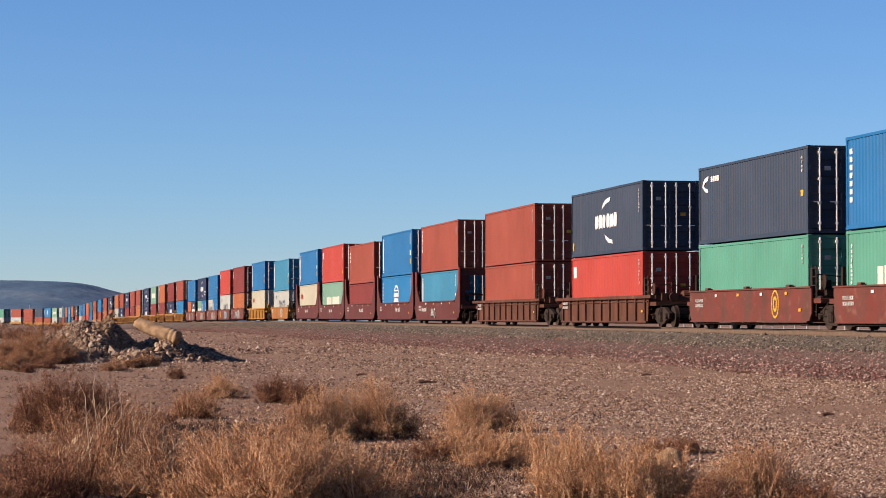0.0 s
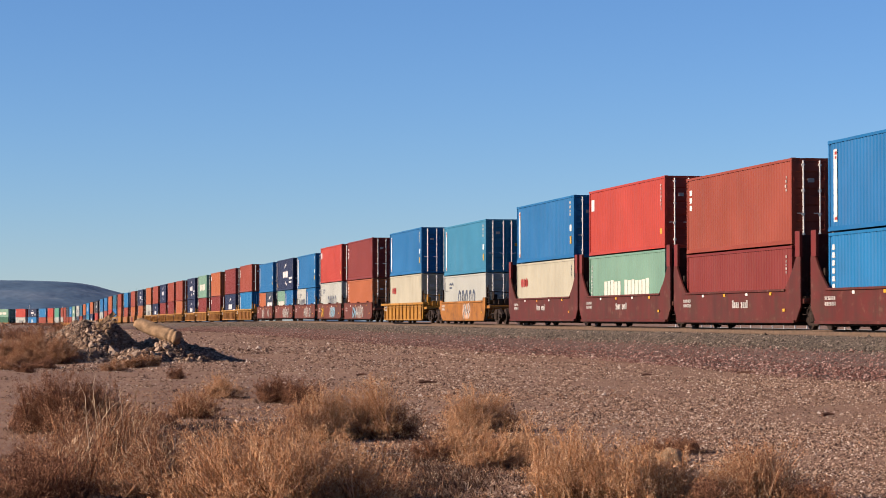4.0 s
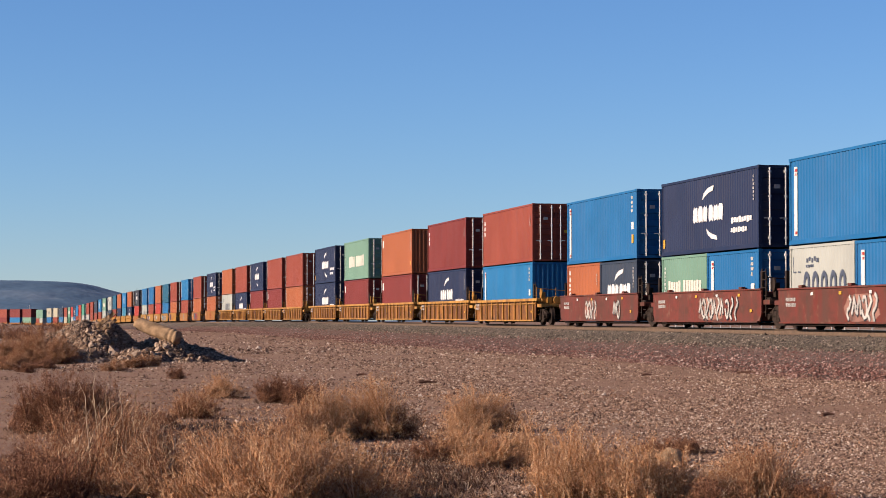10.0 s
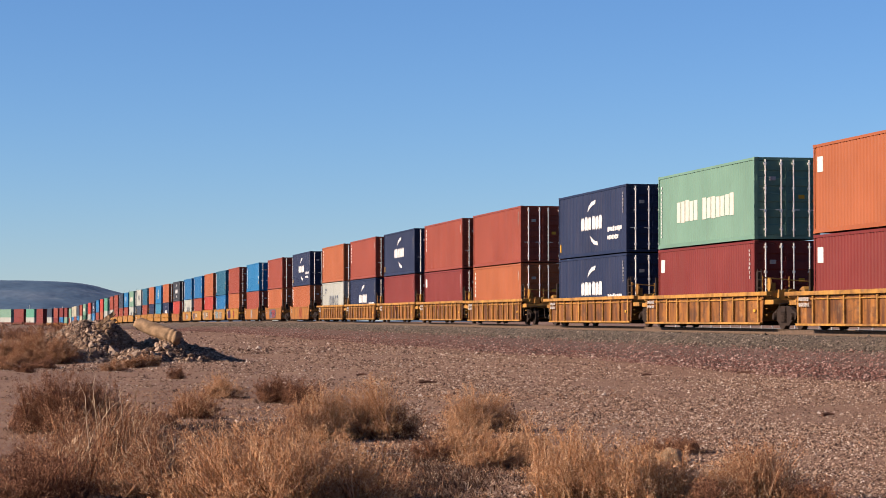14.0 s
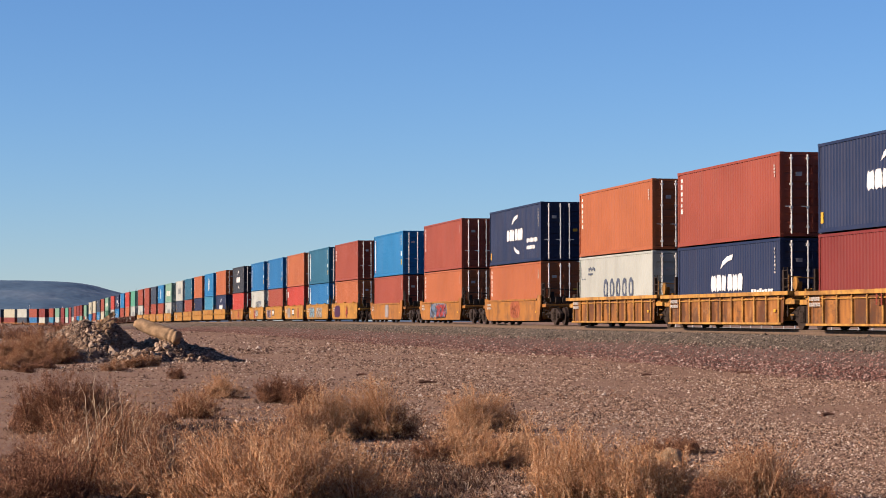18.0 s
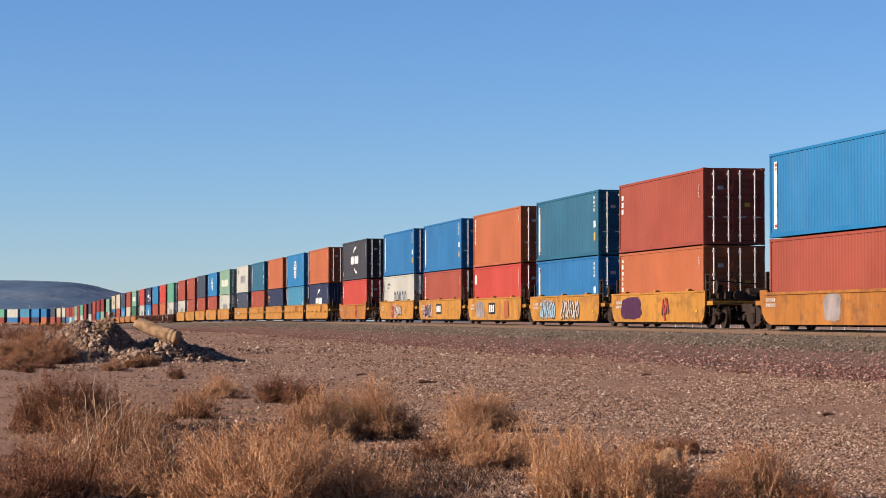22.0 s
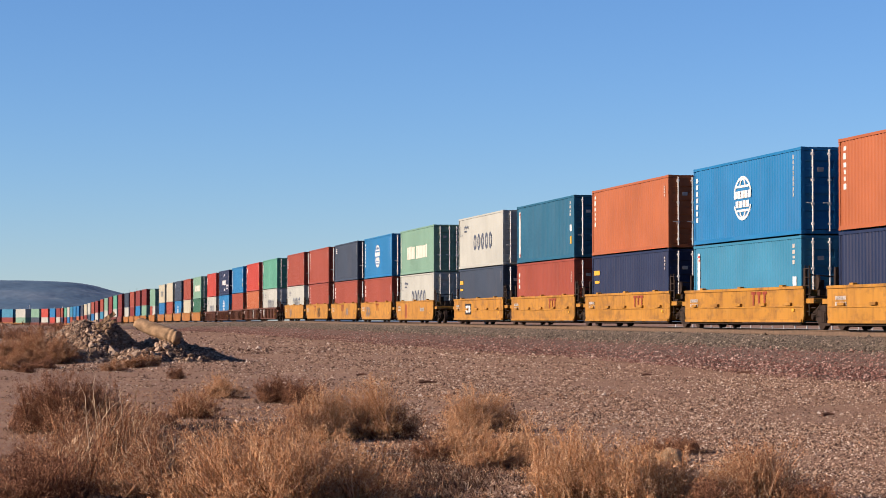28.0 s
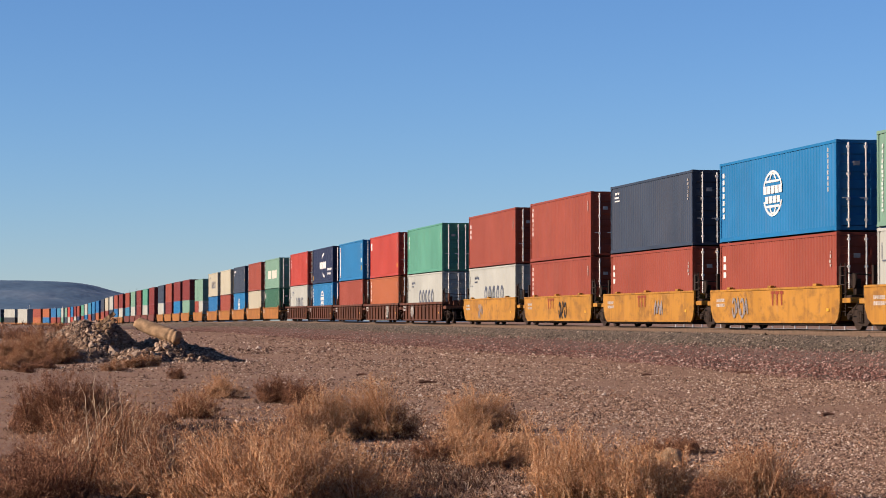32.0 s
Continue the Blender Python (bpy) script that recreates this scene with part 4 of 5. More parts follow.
def lever_mesh():
    bm = bmesh.new()
    pts = [(0.0, 0.1, 0.92), (-0.06, 0.5, 0.92), (-0.06, 1.05, 0.88), (-0.04, 1.18, 0.62), (-0.04, 1.18, 0.5)]
    for a, b in zip(pts, pts[1:]):
        tube(bm, a, b, 0.018, 0.018, 6)
    return finish(bm, "uncoupling_lever")


def hose_mesh():
    bm = bmesh.new()
    pts = [(0.0, 0.0, 0.80), (-0.10, 0.02, 0.62), (-0.16, 0.02, 0.42), (-0.24, 0.0, 0.32), (-0.36, 0.0, 0.36)]
    for a, b in zip(pts, pts[1:]):
        tube(bm, a, b, 0.034, 0.034, 8)
    return finish(bm, "air_hose")


def report_mesh():
    rng = random.Random(4)
    bm = bmesh.new()
    for z in (0.98, 0.80):
        x = 0.55
        for i in range(7):
            w = rng.uniform(0.07, 0.13)
            box(bm, x - w, x, 0, 0.004, z, z + 0.12)
            x -= w + 0.05
    return finish(bm, "reporting_stencil")


# ---- the train ----
FLOOR = 0.225


def travelled(t):
    return 22.4 * t - 0.0155 * t * t


RIDERS = []   # (thing, s at the start, height above the rail, offset along the car)


def stack_on(s, text, near):
    """top/bottom, where the bottom may be two short boxes parted by +. s: middle of the box at the start."""
    upper, lower = text.split("/")
    z = FLOOR
    if "+" in lower:
        h = LOW
        for k, spec in enumerate(lower.split("+")):
            RIDERS.append((container(spec, SHORT, LOW, False, near), s + (3.06 if k == 0 else -3.06), z))
    else:
        h = LOW if lower.endswith("~") else HIGH
        RIDERS.append((container(lower.rstrip("~"), LONG, h, False, near), s, z))
    RIDERS.append((container(upper, LONG, HIGH, True, near), s, z + h + (0.03 if near else -0.032)))


def block(s0, pitch, kind, paint_name, stacks, near=True, single=False, art=(), slack=()):
    """Coupled units; s0: far end of the first one's boxes at the start; slack: how far each unit's couplings have given."""
    for i, text in enumerate(stacks):
        s = s0 + i * pitch - LONG / 2 + (slack[i] if i < len(slack) else 0.0)
        a = art[i] if i < len(art) else ""
        RIDERS.append((well_car(kind, paint_name, pitch, i == 0, i == len(stacks) - 1, single, near, a), s, 0.0))
        stack_on(s, text, near)


block(26.9, 15.7, "flat", "redcar", ["red:patch/brick", "blue:stripe/jade", "slate/orange:column"], False)
block(74.0, 15.7, "flat", "redcar", ["blue:globe/jade:slabs", "slate:eagle/jade:plain"], art=["yo,-3.4,0.3", "yo,-3.2,0.36"])
block(109.8, 20.0, "rib", "browncar", ["slate:emblem/red:patch", "rust/rust"], single=True, slack=[0, -0.2])
block(149.5, 15.45, "tall", "tallcar", ["rust:column/sky:stripe", "blue:stripe/azure:globe", "rust:bars/brick:plain~", "red:patch/mint:slabs", "blue:stripe/cream:rings"],
      art=["ws,1,1.6 wn,4,1.6", "wn,-1.5,1.8", "wn,-1,1.8", "wn,0,1.8", "wn,0,1.8"], slack=[0, 0, 0.25, 0, -0.4])
block(230.95, 20.2, "slope", "ambercar", ["sky:stripe/white:ovals~"], single=True, art=["ws,-1.5,2"])
block(250.9, 20.2, "rib", "yellowcar", ["blue:stripe/cream:rings"], single=True)
block(270.9, 15.72, "flat", "redcar", ["brick:bars/orange:column", "red:patch/white:ovals", "blue:stripe/white:ovals+blue:stripe", "navy:blocks/mint:slabs+blue:stripe",
      "blue:stripe/orange:column+slate:blocks"], art=["ws,-1,3.4 cs,1.5,2", "ws,-2,3 cs,-2.4,2.6 ys,3.6,1.2", "ws,-1,2.6 ws,-3.6,1.0", "ws,-1,3 ws,-3.5,1.6", "ws,1,2 ws,-3.4,1"], slack=[-0.1, -0.35, -0.55, -0.85, -0.65])
block(352.6, 17.6, "rib", "ribcar", ["rust:bars/azure:stripe!", "brick:bars/navy:blocks", "orange:patch!/brick:patch", "mint:slabs/brick:patch", "navy:blocks/navy:blocks"], slack=[0, -0.6, -0.25, 0.4, -0.1])
block(443.6, 15.95, "rib", "ribcar", ["rust:plain/orange:column", "rust:column/brick:patch", "navy:emblem/brick:plain", "rust:column/navy:blocks", "orange:column/white:ovals"],
      art=["", "rm,0.5,1.2", "rm,0,1.2", "", ""], slack=[-0.2, -0.73, -0.8, -0.78, -0.92])
block(526.5, 20.1, "slope", "ambercar", ["navy:blocks/orange:column", "rust:column/orange:column", "azure:stripe/rust:plain"], single=True,
      art=["ob,-1,2.4 os,-1,1.8", "gb,0.3,5.4 bs,0.3,5.2 rs,-0.6,3.0", "gb,-0.5,1.6"])
block(586.6, 15.75, "tub", "yellowcar", ["rust:bars/orange:column", "teal:stripe/blue:stripe", "orange:column/red:patch", "blue:stripe/rust:column", "blue:stripe/white:ovals"],
      art=["pb,3.6,3.4 rs,-1.5,0.8", "gb,3,3.2 cs,3,3 ws,-1.5,3.4", "gb,3.4,2.4 kq,0.3,1.6 ob,-3.4,1.2", "ls,3.8,3 ks,3.6,2 kq,0,1.6", "rs,0.4,2.6 ws,-1,2.8"])
block(669.5, 20.1, "slope", "ambercar", ["charcoal:emblem/red:bars"], single=True, art=["rs,-2,1"])
block(689.7, 15.72, "ledge", "yellowcar", ["orange:column/navy:blocks!", "azure:globe/sky:stripe", "orange:column/navy:badge", "teal:stripe/rust:bars", "white:ovals/slate:badge"],
      art=["rm,-3,1.2", "rm,-2.2,1.8", "rm,-2.2,1.6", "rm,-2.4,1.6", "kq,2.5,1.6"], slack=[0, 0, -0.1, -0.3, -0.44])
block(772.3, 15.68, "tub", "yellowcar", ["mint:slabs/white:ovals", "azure:globe/rust:bars", "slate:crown/rust:bars", "rust:column/rust:column", "rust:bars/white:ovals"],
      art=["ob,3.0,1.0 wn,-3,1.4", "rm,-0.8,1.4 gs,3.2,1.8", "rm,0.5,1.4 gs,-2,1.2", "rm,1,1.4 ks,-1.4,1.6", "gs,2,1.2"])
block(855.4, 15.8, "rib", "browncar", ["jade:bars/white:ovals", "red:patch/orange:column", "azure:stripe/rust:plain", "navy:blocks/azure:globe", "red:bars/white:ovals"], art=["ws,3,1", "ws,-3,1", "", "", ""])
block(939.4, 15.8, "slope", "ambercar", ["mint:slabs/pine:patch", "rust:plain/cream:plain", "slate:eagle/azure:globe", "cream:plain/rust:plain", "cream:ovals/blue:plain"])
FAR = ["mint/rust+white", "brick/mint", "brick:bars/azure:globe", "rust/brick", "slate:blocks/white",
       "brick/brick", "jade/white:ovals", "brick/brick", "mint/white", "rust/sky",
       "brick/white", "rust/blue", "white/slate", "cream/brick", "slate/rust",
       "blue/orange", "azure/navy", "sky/rust", "white/blue", "jade/brick",
       "rust/navy", "brick/white", "azure:globe/red", "red/white", "mint/slate",
       "white/mint", "sky/brick", "blue/rust", "orange/blue", "rust/orange"]
far_rng = random.Random(11)
names = list(PAINT)
while len(FAR) < 45:
    FAR.append(far_rng.choice(names) + "/" + far_rng.choice(names))
block(1022.8, 20.2, "slope", "ambercar", FAR[:1], False, True)
block(1043.1, 15.8, "slope", "ambercar", FAR[1:5], False)
for k in range(1, 9):
    block(1027.3 + k * 83.4, 15.8, ("slope", "flat", "rib")[k % 3], ("ambercar", "redcar", "ribcar")[k % 3], FAR[5 * k:5 * k + 5], False)


def motions():
    """All cars and boxes run along the rails together."""
    for thing, s, z in RIDERS:
        rows = []
        for k in range(9):
            t = 4.0 * k
            x, y, zz, h = on_track(s - travelled(t))
            rows.append((t, pose(x, y, zz + z, 0, 0, 90 + math.degrees(h))))
        walk(thing, rows)

# ---- distance ----
def build_hills():
    n, m = 150, 26
    verts, faces = [], []
    for i in range(n):
        u = i / (n - 1)
        x = -3400 + 3900 * u
        px = 784 + 4130 * x / 4200
        crest = float(np.interp(px, (-2400, -900, -300, 0, 60, 110, 150, 200, 235, 330, 430), (40, 65, 85, 73.5, 71.5, 71, 65, 52.5, 46, 23, 0)))
        crest += 3.0 * noise.noise(Vector((x * 0.012, 0, 5)))
        for j in range(m):
            v = j / (m - 1)
            y = 3500 + 700 * v
            z = -6 + (crest + 6) * math.sin(v * math.pi / 2) ** 1.3 + 5 * noise.noise(Vector((x * 0.01, y * 0.012, 0))) * math.sin(v * math.pi)
            verts.append((x, y, z))
    for i in range(n - 1):
        for j in range(m - 1):
            faces.append((i * m + j, (i + 1) * m + j, (i + 1) * m + j + 1, i * m + j + 1))
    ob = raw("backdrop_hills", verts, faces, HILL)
    for p in ob.data.polygons:
        p.use_smooth = True
    tagged(ob, "scrub-covered ridge on the horizon, with blue haze in its colour", "hills", kind="structure")


# ---- plants ----
def strip(verts, faces, pts, w, ang):
    """A narrow flat ribbon through the points."""
    b = len(verts)
    n = len(pts)
    c, q = math.cos(ang), math.sin(ang)
    for k, (x, y, z) in enumerate(pts):
        ww = w * (1 - 0.75 * k / (n - 1))
        verts.append((x - c * ww, y - q * ww, z))
        verts.append((x + c * ww, y + q * ww, z + ww * 0.5))
    for k in range(n - 1):
        faces.append((b + 2 * k, b + 2 * k + 1, b + 2 * k + 3, b + 2 * k + 2))


def twig_dome(rng, n, radius, height, width, per, low=0.0, bow=0.0):
    """Stems arch from the root into an uneven dome, each with short side twigs and seed flecks."""
    verts, faces = [], []
    phase = rng.uniform(0, 9)
    for _ in range(n):
        a = rng.uniform(0, 2 * math.pi)
        p = math.acos(1 - rng.random() * (0.97 - low)) if rng.random() < 0.8 else rng.uniform(0.9, 1.5)
        lump = 1 + 0.30 * noise.noise(Vector((math.cos(a) * 1.3 + phase, math.sin(a) * 1.3, p * 1.4)))
        ln = rng.uniform(0.55, 1.05) * lump
        ex, ey, ez = math.sin(p) * math.cos(a) * radius * ln, math.sin(p) * math.sin(a) * radius * ln, math.cos(p) * height * ln + 0.03
        bx, by = rng.gauss(0, radius * 0.18), rng.gauss(0, radius * 0.18)
        pts = []
        side, sag = rng.gauss(0, bow), rng.uniform(0, bow)
        for k in range(5):
            t = k / 4
            pts.append((bx + (ex - bx) * t + side * math.sin(t * 3.1) * math.sin(a) + rng.gauss(0, 0.012), by + (ey - by) * t - side * math.sin(t * 3.1) * math.cos(a) + rng.gauss(0, 0.012), ez * (1 - (1 - t) ** 1.5) * (0.96 + 0.04 * t) - sag * t ** 3))
        strip(verts, faces, pts, width, rng.uniform(0, 3.14))
        for _ in range(per):
            t = rng.uniform(0.35, 1.0)
            i = min(3, int(t * 4))
            f = t * 4 - i
            o = [pts[i][j] + (pts[i + 1][j] - pts[i][j]) * f for j in range(3)]
            l2 = rng.uniform(0.035, 0.11) * (0.6 + radius)
            d = Vector((rng.gauss(0, 1) + 0.8 * math.cos(a), rng.gauss(0, 1) + 0.8 * math.sin(a), rng.gauss(0.45, 0.9))).normalized() * l2
            mid = [o[j] + d[j] * 0.5 + rng.gauss(0, 0.010) for j in range(3)]
            strip(verts, faces, [o, mid, [o[j] + d[j] for j in range(3)]], width * 0.62, rng.uniform(0, 3.14))
    return verts, faces


def plumes(rng, count, radius, height, width, upright, size, per):
    """Plumes that rise from the root and fan out, each with its twigs, and seed husks round its outer half."""
    tv, tf, sv, sf = [], [], [], []
    for _ in range(count):
        a = rng.uniform(0, 2 * math.pi)
        p = math.acos(1 - rng.random() * 0.96) * (1 - 0.45 * upright * rng.random())
        ln = rng.uniform(0.62, 1.10) if rng.random() < 0.8 else rng.uniform(0.4, 0.7)
        bx, by = rng.gauss(0, radius * (0.16 + 0.22 * upright)), rng.gauss(0, radius * (0.16 + 0.22 * upright))
        ex, ey, ez = bx * 0.6 + math.sin(p) * math.cos(a) * radius * ln, by * 0.6 + math.sin(p) * math.sin(a) * radius * ln, max(0.06, math.cos(p) * height * 1.12 * ln)
        spread_ = 0.05 + 0.05 * radius
        for _k in range(5):
            fx, fy, fz = ex + rng.gauss(0, spread_), ey + rng.gauss(0, spread_), max(0.04, ez + rng.gauss(0, spread_ * 0.8))
            pts = []
            for k in range(5):
                t = k / 4
                pts.append((bx + (fx - bx) * t + rng.gauss(0, 0.010), by + (fy - by) * t + rng.gauss(0, 0.010), fz * (1 - (1 - t) ** (1.35 + 0.3 * (1 - upright)))))
            strip(tv, tf, pts, width, rng.uniform(0, 3.14))
            for _t in range(4):
                t = rng.uniform(0.35, 1.0)
                i = min(3, int(t * 4))
                f = t * 4 - i
                o = [pts[i][j] + (pts[i + 1][j] - pts[i][j]) * f for j in range(3)]
                d = Vector((rng.gauss(0, 0.8) + 0.4 * math.cos(a), rng.gauss(0, 0.8) + 0.4 * math.sin(a), rng.gauss(0.8, 0.7))).normalized() * rng.uniform(0.03, 0.10) * (0.6 + radius)
                strip(tv, tf, [o, [o[j] + d[j] * 0.5 + rng.gauss(0, 0.008) for j in range(3)], [o[j] + d[j] for j in range(3)]], width * 0.62, rng.uniform(0, 3.14))
            for _s in range(per):
                t = 1 - 0.62 * rng.random() ** 1.6
                i = min(3, int(t * 4))
                f = t * 4 - i
                w = 0.010 + 0.030 * (1 - t) + 0.012 * radius
                c = Vector([pts[i][j] + (pts[i + 1][j] - pts[i][j]) * f + rng.gauss(0, w) for j in range(3)])
                b = len(sv)
                for _v in range(3):
                    sv.append(tuple(c + Vector((rng.gauss(0, 1), rng.gauss(0, 1), rng.gauss(0, 1.3))).normalized() * size * rng.uniform(0.6, 1.4)))
                sf.append((b, b + 1, b + 2))
    return tv, tf, sv, sf


def bush(x, y, radius, height, mat, n, label, stems=30, seed=0, far=1.0, upright=0.3):
    rng = random.Random(seed * 31 + int(x * 10) + int(y * 7))
    root = new("dry_bush")
    root.matrix_basis = pose(x, y, ground_height(x, y) - 0.02, 0, 0, rng.uniform(0, 360))
    tagged(root, label, "bush", "dry bushes")
    tv, tf, sv, sf = plumes(rng, n // 4, radius, height, 0.0044 * far, upright, 0.0084 * far, 60 if mat == BROWNTWIG else 46)
    tagged(raw("twig_crown", tv, tf, mat, root), kind="stuff")
    tagged(raw("seed_husk_crown", sv, sf, mat, root), kind="stuff")
    # inner twigs, always in the darker brown to colour in the crown's inner shade
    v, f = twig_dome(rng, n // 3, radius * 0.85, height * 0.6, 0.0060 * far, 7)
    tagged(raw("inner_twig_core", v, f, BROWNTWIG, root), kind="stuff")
    if stems:
        v, f = twig_dome(rng, stems, radius * 1.08, height * (1.35 if stems > 60 else 1.15), (0.0056 if stems > 60 else 0.0042) * far, 5, 0.0, 0.14 * radius)
        tagged(raw("stem_spray", v, f, PALESTEM, root), "bleached bare stems", kind="stuff")
    return root


def on_bearing(u, depth):
    return (u - 784) / 3950 * depth, depth * 1.0456


ROOTS = []   # where the nearer bushes stand, and how wide


def build_bushes():
    gold, brown = "golden dry tumbleweed bush on bare soil", "brown dry brush on bare soil"
    tan = "tan dry brush with bleached stems on bare soil"
    spec = [  # across, depth, radius, height, colour, stems, pale stems, how upright
        (108, 29.8, 0.60, 0.74, "b", 560, 4, 1.0), (172, 30.2, 0.42, 0.60, "b", 320, 3, 1.0), (58, 30.0, 0.34, 0.44, "b", 220, 2, 0.9),
        (205, 19.6, 0.60, 0.78, "t", 360, 190, 0.7), (125, 20.4, 0.54, 0.62, "t", 340, 60, 0.5), (262, 19.9, 0.44, 0.62, "t", 240, 90, 0.7), (40, 19.2, 0.50, 0.42, "b", 240, 14, 0.3), (92, 18.2, 0.44, 0.40, "b", 220, 18, 0.3),
        (290, 18.6, 0.50, 0.56, "t", 260, 80, 0.5), (262, 31.6, 0.22, 0.20, "b", 90, 4, 0.7), (290, 31.2, 0.18, 0.15, "b", 70, 3, 0.6), (240, 24.0, 0.36, 0.46, "t", 110, 60, 0.8),
        (390, 42.5, 0.50, 0.40, "g", 210, 5, 0.3), (352, 33.8, 0.40, 0.42, "t", 220, 6, 0.4), (330, 34.2, 0.26, 0.26, "t", 110, 4, 0.4),
        (488, 41.0, 0.38, 0.42, "b", 190, 3, 0.7), (535, 40.6, 0.36, 0.48, "b", 190, 3, 0.8), (575, 27.6, 0.46, 0.66, "g", 320, 14, 0.5), (662, 27.8, 0.52, 0.72, "g", 380, 14, 0.5), (540, 27.2, 0.30, 0.44, "t", 160, 10, 0.5),
        # the brown one at 710 is added as the golden bush's shaded right side
        (710, 27.9, 0.30, 0.40, "b", 160, 8, 0.4), (842, 29.6, 0.44, 0.52, "g", 300, 8, 0.4), (885, 30.0, 0.32, 0.42, "t", 180, 4, 0.4), (820, 24.2, 0.40, 0.44, "g", 280, 22, 0.5), (925, 23.0, 0.44, 0.42, "g", 280, 22, 0.4), (870, 22.6, 0.34, 0.38, "g", 200, 14, 0.5),
        (390, 17.7, 0.50, 0.58, "g", 320, 40, 0.5), (500, 17.3, 0.54, 0.64, "g", 380, 40, 0.5), (610, 17.5, 0.50, 0.56, "g", 320, 30, 0.4), (665, 18.4, 0.34, 0.36, "t", 200, 20, 0.4), (450, 19.6, 0.40, 0.54, "t", 240, 26, 0.6), (560, 19.4, 0.40, 0.52, "g", 240, 20, 0.5),
        (1030, 18.4, 0.46, 0.56, "g", 360, 24, 0.6), (1115, 18.2, 0.44, 0.48, "g", 320, 20, 0.5), (1190, 18.3, 0.34, 0.37, "g", 240, 12, 0.4), (985, 20.2, 0.32, 0.40, "g", 180, 14, 0.5),
        (1345, 18.2, 0.42, 0.46, "t", 360, 40, 0.3), (1300, 18.8, 0.26, 0.34, "g", 150, 20, 0.4), (478, 23.0, 0.34, 0.28, "b", 130, 14, 0.4), (1205, 24.8, 0.30, 0.15, "b", 120, 2, 0.1), (1160, 25.0, 0.22, 0.12, "b", 80, 2, 0.1),
        (20, 18.0, 0.40, 0.30, "b", 160, 20, 0.3), (62, 76.0, 0.9, 0.95, "t", 260, 3, 0.5), (8, 78.0, 0.9, 0.7, "t", 170, 3, 0.4), (105, 75.0, 0.7, 0.80, "t", 200, 3, 0.4), (130, 84.0, 0.8, 0.9, "t", 150, 3, 0.4),
        (75, 67.0, 0.5, 0.24, "b", 80, 0, 0.3), (312, 56.0, 0.30, 0.24, "b", 80, 0, 0.3), (240, 70.0, 0.5, 0.38, "t", 90, 0, 0.4), (200, 66.0, 0.4, 0.22, "t", 60, 0, 0.3), (262, 70.5, 0.4, 0.34, "t", 70, 0, 0.4), (48, 64.0, 0.4, 0.22, "b", 70, 0, 0.4), (15, 66.0, 0.5, 0.28, "t", 80, 0, 0.4),
        (40, 92.0, 1.1, 0.8, "t", 150, 3, 0.4), (95, 86.0, 0.8, 0.7, "b", 120, 3, 0.4), (25, 72.0, 0.7, 0.40, "t", 100, 3, 0.4), (150, 96.0, 1.0, 0.7, "b", 90, 2, 0.3), (60, 130.0, 1.8, 0.8, "b", 120, 0, 0.3), (10, 150.0, 2.0, 0.9, "b", 120, 0, 0.3), (120, 170.0, 2.0, 0.9, "b", 120, 0, 0.3),
        (765, 24.0, 0.26, 0.22, "b", 90, 18, 0.3), (1260, 17.8, 0.28, 0.22, "b", 100, 12, 0.3), (1440, 17.9, 0.24, 0.22, "b", 90, 12, 0.3)]
    look_of = {"g": (STRAW, gold), "b": (BROWNTWIG, brown), "t": (TANTWIG, tan)}
    for k, (u, d, r, h, c, n, stems, up) in enumerate(spec):
        x, y = on_bearing(u, d)
        n = n * 2 if 60 < d < 90 else n
        if d < 48:
            ROOTS.append((x, y, r))
        bush(x, y, r, h, look_of[c][0], n, look_of[c][1], stems, k, max(1.0, min(d / 22.0, 1.0 + (d - 22.0) / 55.0)), up)


def rock_mesh(rng, r, flat=0.75):
    bm = bmesh.new()
    for _ in range(14):
        p = Vector((rng.gauss(0, 1), rng.gauss(0, 1), rng.gauss(0, 1))).normalized() * r * rng.uniform(0.75, 1.1)
        p.z *= flat
        bm.verts.new(p)
    hull = bmesh.ops.convex_hull(bm, input=bm.verts)
    bmesh.ops.delete(bm, geom=list({g for g in hull["geom_interior"] + hull["geom_unused"] if isinstance(g, bmesh.types.BMVert)}), context="VERTS")
    return finish(bm, "rock")


def scatter_pebbles(name, n, place, size, mat, label, parent=None):
    """Small rounded stones, joined."""
    rng = np.random.RandomState(len(name) + n)
    base = np.array([(1, 0, -0.25), (0, 1, -0.25), (-1, 0, -0.25), (0, -1, -0.25), (0.1, 0.08, 0.55)], float)
    tri = np.array([(0, 1, 4), (1, 2, 4), (2, 3, 4), (3, 0, 4)])
    at = np.array([place(rng) for _ in range(n)])
    s = (size if not callable(size) else size(at[:, 1])) * np.exp(rng.normal(0, 0.36, n))
    p = base[None] * s[:, None, None] * rng.uniform(0.7, 1.3, (n, 5, 1)) + rng.normal(0, 0.16, (n, 5, 3)) * s[:, None, None]
    a = rng.uniform(0, 6.28, n)
    c, q = np.cos(a)[:, None], np.sin(a)[:, None]
    x, y = p[..., 0] * c - p[..., 1] * q, p[..., 0] * q + p[..., 1] * c
    p[..., 0], p[..., 1] = x, y
    p += at[:, None, :]
    faces = (tri[None] + 5 * np.arange(n)[:, None, None]).reshape(-1, 3)
    ob = raw(name, p.reshape(-1, 3).tolist(), faces.tolist(), mat)
    tagged(ob, label, "gravel", kind="stuff")


HEAP = on_bearing(215, 78.0)


